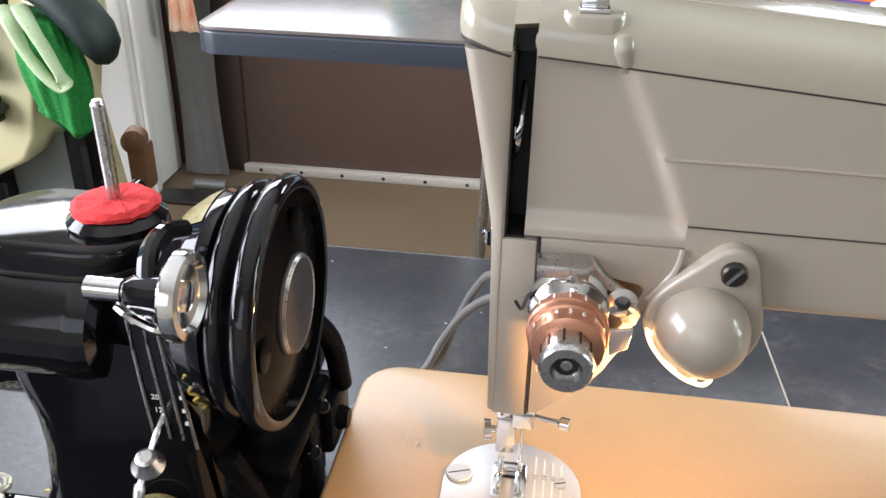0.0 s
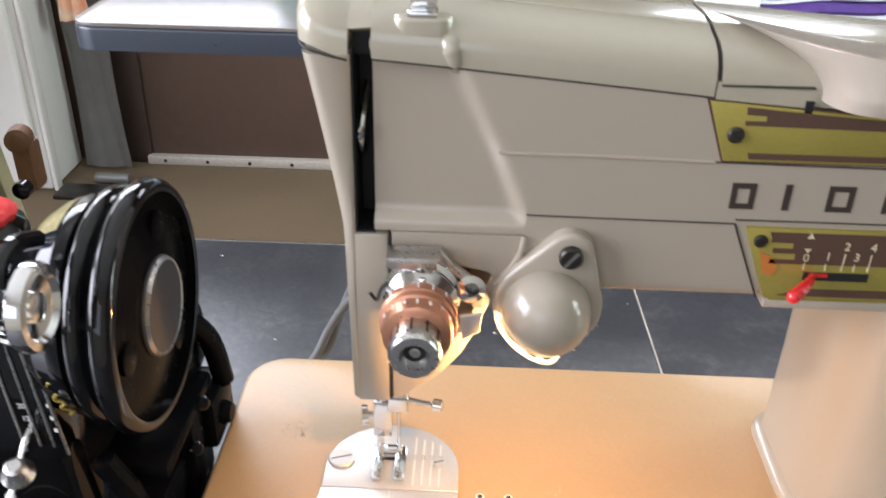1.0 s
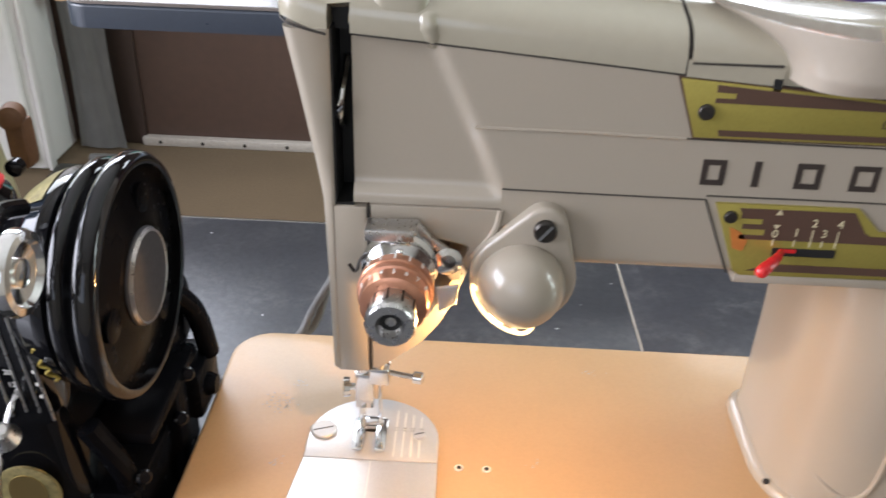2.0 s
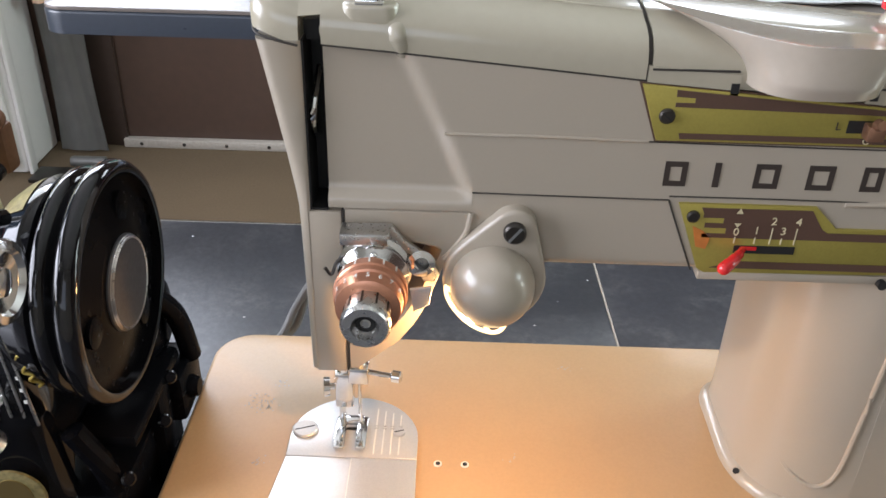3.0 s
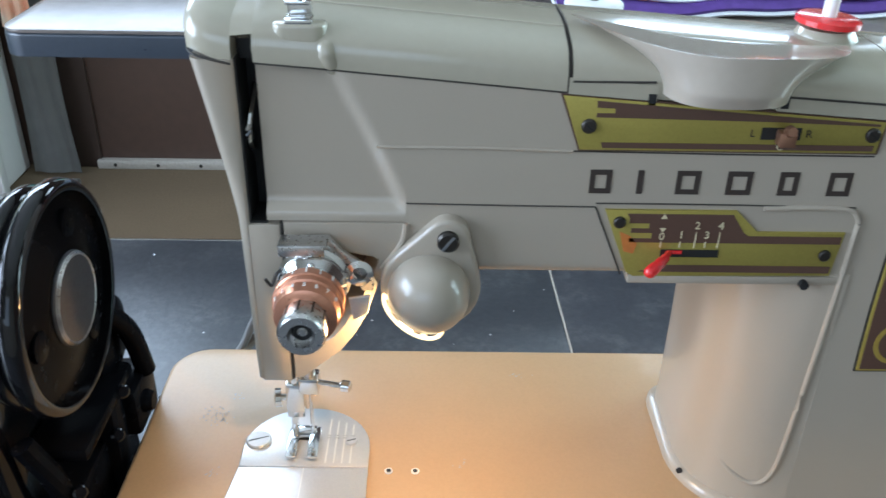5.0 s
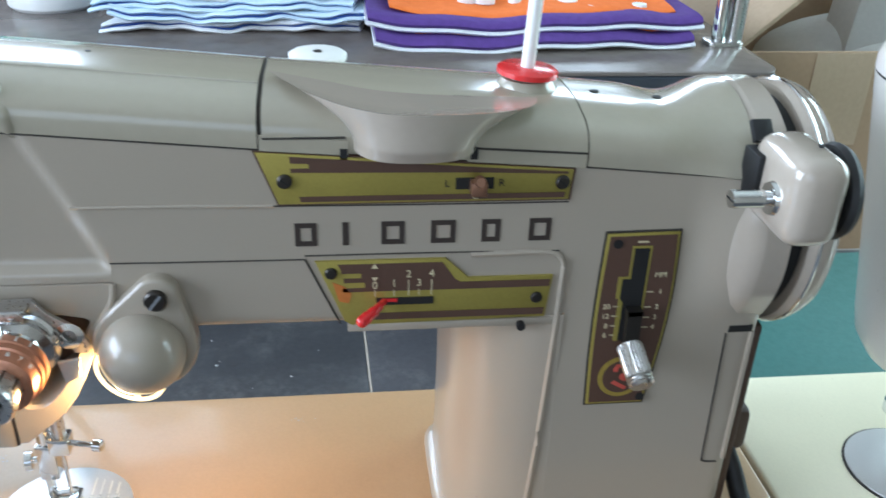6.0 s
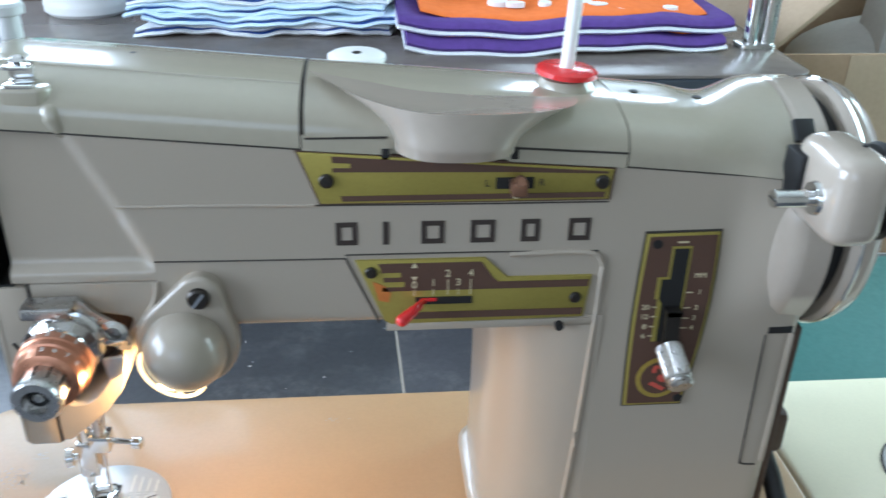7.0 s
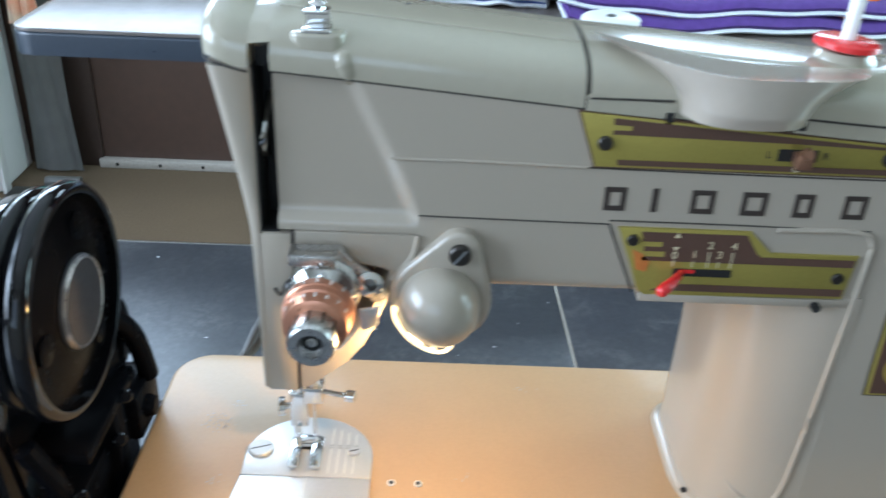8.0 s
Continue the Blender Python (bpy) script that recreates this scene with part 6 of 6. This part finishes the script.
def overlock():
    m = thing("overlock_machine", (-0.56, 0.50, FLOOR), "pale yellow overlock machine with black star knobs on a stand", "sewing machine")
    y = 0.45
    part("body", prism([(-0.85, 0.10), (-0.60, 0.078), (-0.470, 0.098), (-0.486, 0.03), (-0.4995, -0.035), (-0.516, -0.062), (-0.60, -0.104), (-0.66, -0.12), (-0.85, -0.12)], y, y + 0.14, 0.006, 3), SERGER_PAINT, m, sharp=40)
    part("head", box(-0.85, -0.545, y - 0.05, y + 0.1, 0.075, 0.30, 0.012, 3), SERGER_PAINT, m)
    part("post", turned(box(-0.011, 0.011, -0.012, 0.012, -0.33, 0.07, 0.002), pose(-0.497, y + 0.10, 0.02, 0, -7, 0)), SERGER_PAINT, m)
    part("lower_cover", box(-0.85, -0.60, y + 0.0, y + 0.1, -0.30, -0.13, 0.008), SERGER_PAINT, m)
    part("frame_rail", box(-0.60, -0.565, y + 0.03, y + 0.07, -0.30, -0.10, 0.003), BLACK, m)
    part("frame_rail", box(-0.487, -0.462, y + 0.03, y + 0.07, -0.30, -0.035, 0.003), BLACK, m)
    part("grey_window", box(-0.565, -0.487, y + 0.045, y + 0.06, -0.28, -0.05, 0.002), GREY_GLASS, m, "smoky grey window panel")
    part("lower_rail", turned(box(-0.005, 0.14, 0.035, 0.06, -0.012, 0.012, 0.002), pose(-0.585, y - 0.01, -0.22, 0, -22, 0)), BLACK, m)
    part("stand_top", box(-0.86, -0.40, y - 0.10, y + 0.25, -0.33, -0.30, 0.004), DARK_STEEL, m)
    for x in (-0.82, -0.44):
        for yy in (y - 0.06, y + 0.2):
            part("stand_leg", box(x - 0.018, x + 0.018, yy - 0.018, yy + 0.018, FLOOR, -0.33, 0.003), DARK_STEEL, m)
    for kx, kz in ((-0.533, 0.044), (-0.533, 0.000), (-0.576, 0.022)):
        pts = []
        for k in range(60):
            a = 2 * math.pi * k / 60
            r = 0.0135 + 0.0026 * math.cos(6 * a)
            pts.append((kx + r * math.cos(a), kz + r * math.sin(a)))
        kn = part("star_knob", prism(pts, y - 0.020, y - 0.004, 0.002), BLACK, m, "black plastic star knob")
        part("knob_stem", lathe([(0.006, 0), (0.006, 0.006)], (kx, y, kz), (0, -1, 0), 16), STEEL, kn)
        part("knob_cap", prism([(kx - 0.002, kz - 0.004), (kx + 0.003, kz - 0.003), (kx + 0.003, kz + 0.004), (kx - 0.002, kz + 0.003)], y - 0.0208, y - 0.019), STEEL, kn)
    part("thread_wire", tube([(-0.576, y - 0.022, 0.006), (-0.566, y - 0.012, -0.06), (-0.545, y - 0.01, -0.14), (-0.530, y + 0.0, -0.21), (-0.522, y + 0.03, -0.298)], 0.0010, 6), STEEL, m)
    part("thread_wire", tube([(-0.556, y - 0.012, -0.12), (-0.560, y, -0.2), (-0.566, y + 0.01, -0.298)], 0.0010, 6), STEEL, m)
    part("foil_scrap", ball((-0.512, y + 0.13, -0.125), 0.030, 18, 12, (0.5, 0.4, 1.4)), FOIL, m, "crinkled foil")
    part("fitting", join(lathe([(0.012, 0), (0.014, 0.004), (0.014, 0.03), (0.008, 0.034)], (-0.468, y + 0.15, -0.085), (0.3, -1, 0.1), 18), box(-0.476, -0.452, y + 0.13, y + 0.16, -0.15, -0.09, 0.006)), COPPER_PIPE, m, "rusty brown fitting")
    part("knob", lathe([(0.008, 0), (0.010, 0.003), (0.010, 0.014), (0.006, 0.016)], (-0.438, y + 0.082, -0.118), (0, -1, 0), 16), BLACK, m)
    return m


ov = overlock()
ov.location.x -= 0.020 * U


def draped(points_top, drop, depth, seed, waves):
    """A bag of cloth gathered at the top and hanging in folds."""
    rnd_ = random.Random(seed)
    (xa, ya, za), (xb, yb, zb) = points_top
    rows = []
    for k in range(25):
        v = k / 24
        row = []
        for i in range(73):
            a = 2 * math.pi * i / 72
            wide = 0.55 + 0.58 * math.sin(math.pi * min(1, v * 0.80 + 0.10)) if v < 0.9 else 1.05 - (v - 0.9) * 5.2
            cx, cz = xa + (xb - xa) * (0.5 + 0.5 * math.cos(a)), za - drop * v + 0.010 * math.sin(a * 2) * v
            mid = (xa + xb) / 2 + 0.013 * v
            fold = 1 + 0.10 * math.sin(a * waves + v * 3) * (0.3 + v) + 0.05 * math.sin(a * waves * 2.3 + v * 7)
            row.append((mid + (xb - xa) * 0.5 * wide * fold * math.cos(a), ya + depth * wide * fold * math.sin(a), cz + (zb - za) * (0.5 + 0.5 * math.cos(a)) * (1 - v)))
        rows.append(row)
    return loft(rows)


bag = thing("green_mesh_bag", (-0.455, 0.437, -0.028), "bright green mesh cloth bag with a pale green band", "cloth bag")
part("bag_cloth", draped(((-0.484, 0.430, 0.092), (-0.428, 0.430, 0.078)), 0.116, 0.020, 2, 7), GREEN_CLOTH, bag, sharp=70)
part("band", tube([(-0.488, 0.424, 0.090), (-0.474, 0.412, 0.082), (-0.462, 0.406, 0.060), (-0.446, 0.404, 0.036), (-0.432, 0.406, 0.022), (-0.430, 0.408, 0.030), (-0.438, 0.408, 0.050), (-0.452, 0.410, 0.076), (-0.466, 0.418, 0.094)], 0.0085, 10, 6, 0.45), PALE_GREEN, bag, "pale green band")
bag.location += Vector((-0.019, 0, 0.015)) * U
slip = thing("dark_slipper", (-0.43, 0.45, 0.06), "dark green rubber slipper lying over the machine top", "slipper")
rows = []
for k, (x, z, w, h) in enumerate(((-0.470, 0.112, 0.010, 0.006), (-0.455, 0.112, 0.020, 0.012), (-0.435, 0.104, 0.024, 0.016), (-0.416, 0.088, 0.027, 0.019), (-0.402, 0.070, 0.027, 0.018), (-0.394, 0.056, 0.022, 0.014), (-0.391, 0.049, 0.010, 0.006))):
    rows.append([(x + h * 0.62 * math.cos(2 * math.pi * i / 24), 0.440 + w * math.sin(2 * math.pi * i / 24), z + h * 0.82 * math.cos(2 * math.pi * i / 24)) for i in range(24)])
part("sole", loft(rows), DARK_GREEN, slip, sharp=60)
part("strap", tube([(-0.492, 0.435, 0.098), (-0.486, 0.43, 0.112), (-0.468, 0.43, 0.114), (-0.460, 0.435, 0.108)], 0.008, 12), DARK_GREEN, slip)
part("strap", tube([(-0.470, 0.45, 0.105), (-0.462, 0.45, 0.122), (-0.448, 0.45, 0.119), (-0.444, 0.45, 0.108)], 0.008, 12), DARK_GREEN, slip)
part("teal_edge", tube([(-0.498, 0.428, 0.096), (-0.492, 0.424, 0.112), (-0.475, 0.422, 0.116), (-0.455, 0.424, 0.112)], 0.003, 8), TEAL, slip)
slip.location += Vector((-0.023, 0, 0.009)) * U

shelf = thing("white_shelf", (-1.25, 1.50, FLOOR), "white shelf unit with dark red cloth on it", "shelf")
part("shelf_board", box(-1.70, -1.06, 1.35, 1.62, -0.20, -0.165, 0.004), PAINT, shelf)
for x in (-1.66, -1.12):
    part("shelf_leg", box(x - 0.012, x + 0.012, 1.46, 1.50, FLOOR, -0.20, 0.003), PAINT, shelf)
rows = []
for k in range(13):
    x = -1.62 + 0.045 * k
    h = 0.085 + 0.02 * math.sin(k * 1.7)
    rows.append([(x, 1.48 + (0.09 + 0.01 * math.sin(k)) * math.cos(radians(a)), -0.165 + h * (0.5 + 0.5 * math.sin(radians(a)))) for a in range(0, 360, 20)])
whole("red_cloth", loft(rows), RED_CLOTH, (-1.35, 1.48, -0.165), "crumpled dark red cloth heap on a white shelf", "cloth", sharp=70)

# ---- cables behind the machine ----
cables = thing("power_cable", (-0.06, 0.12, TABLE), "pair of dark grey power cables lying on the table", "cable")
part("strand", tube([(0.02, 0.055, 0.055), (-0.012, 0.095, 0.045), (-0.034, 0.115, 0.022), (-0.050, 0.122, -0.006), (-0.062, 0.118, TABLE + 0.004), (-0.078, 0.105, TABLE + 0.0028), (-0.10, 0.07, TABLE + 0.0028)], 0.0027, 10), CABLE, cables)
part("strand", tube([(0.02, 0.060, 0.065), (-0.016, 0.100, 0.056), (-0.030, 0.118, 0.036), (-0.042, 0.126, 0.006), (-0.052, 0.124, TABLE + 0.010), (-0.066, 0.110, TABLE + 0.0028), (-0.088, 0.07, TABLE + 0.0028)], 0.0027, 10), CABLE, cables)
whole("steel_stand", join(tube([(-0.062, 0.42, FLOOR), (-0.060, 0.42, -0.30), (-0.050, 0.42, COUNTER - 0.026)], 0.005, 10), box(-0.09, -0.03, 0.40, 0.44, FLOOR, FLOOR + 0.006, 0.002)), STEEL, (-0.06, 0.42, FLOOR), "thin pale steel prop under the counter edge", "prop")
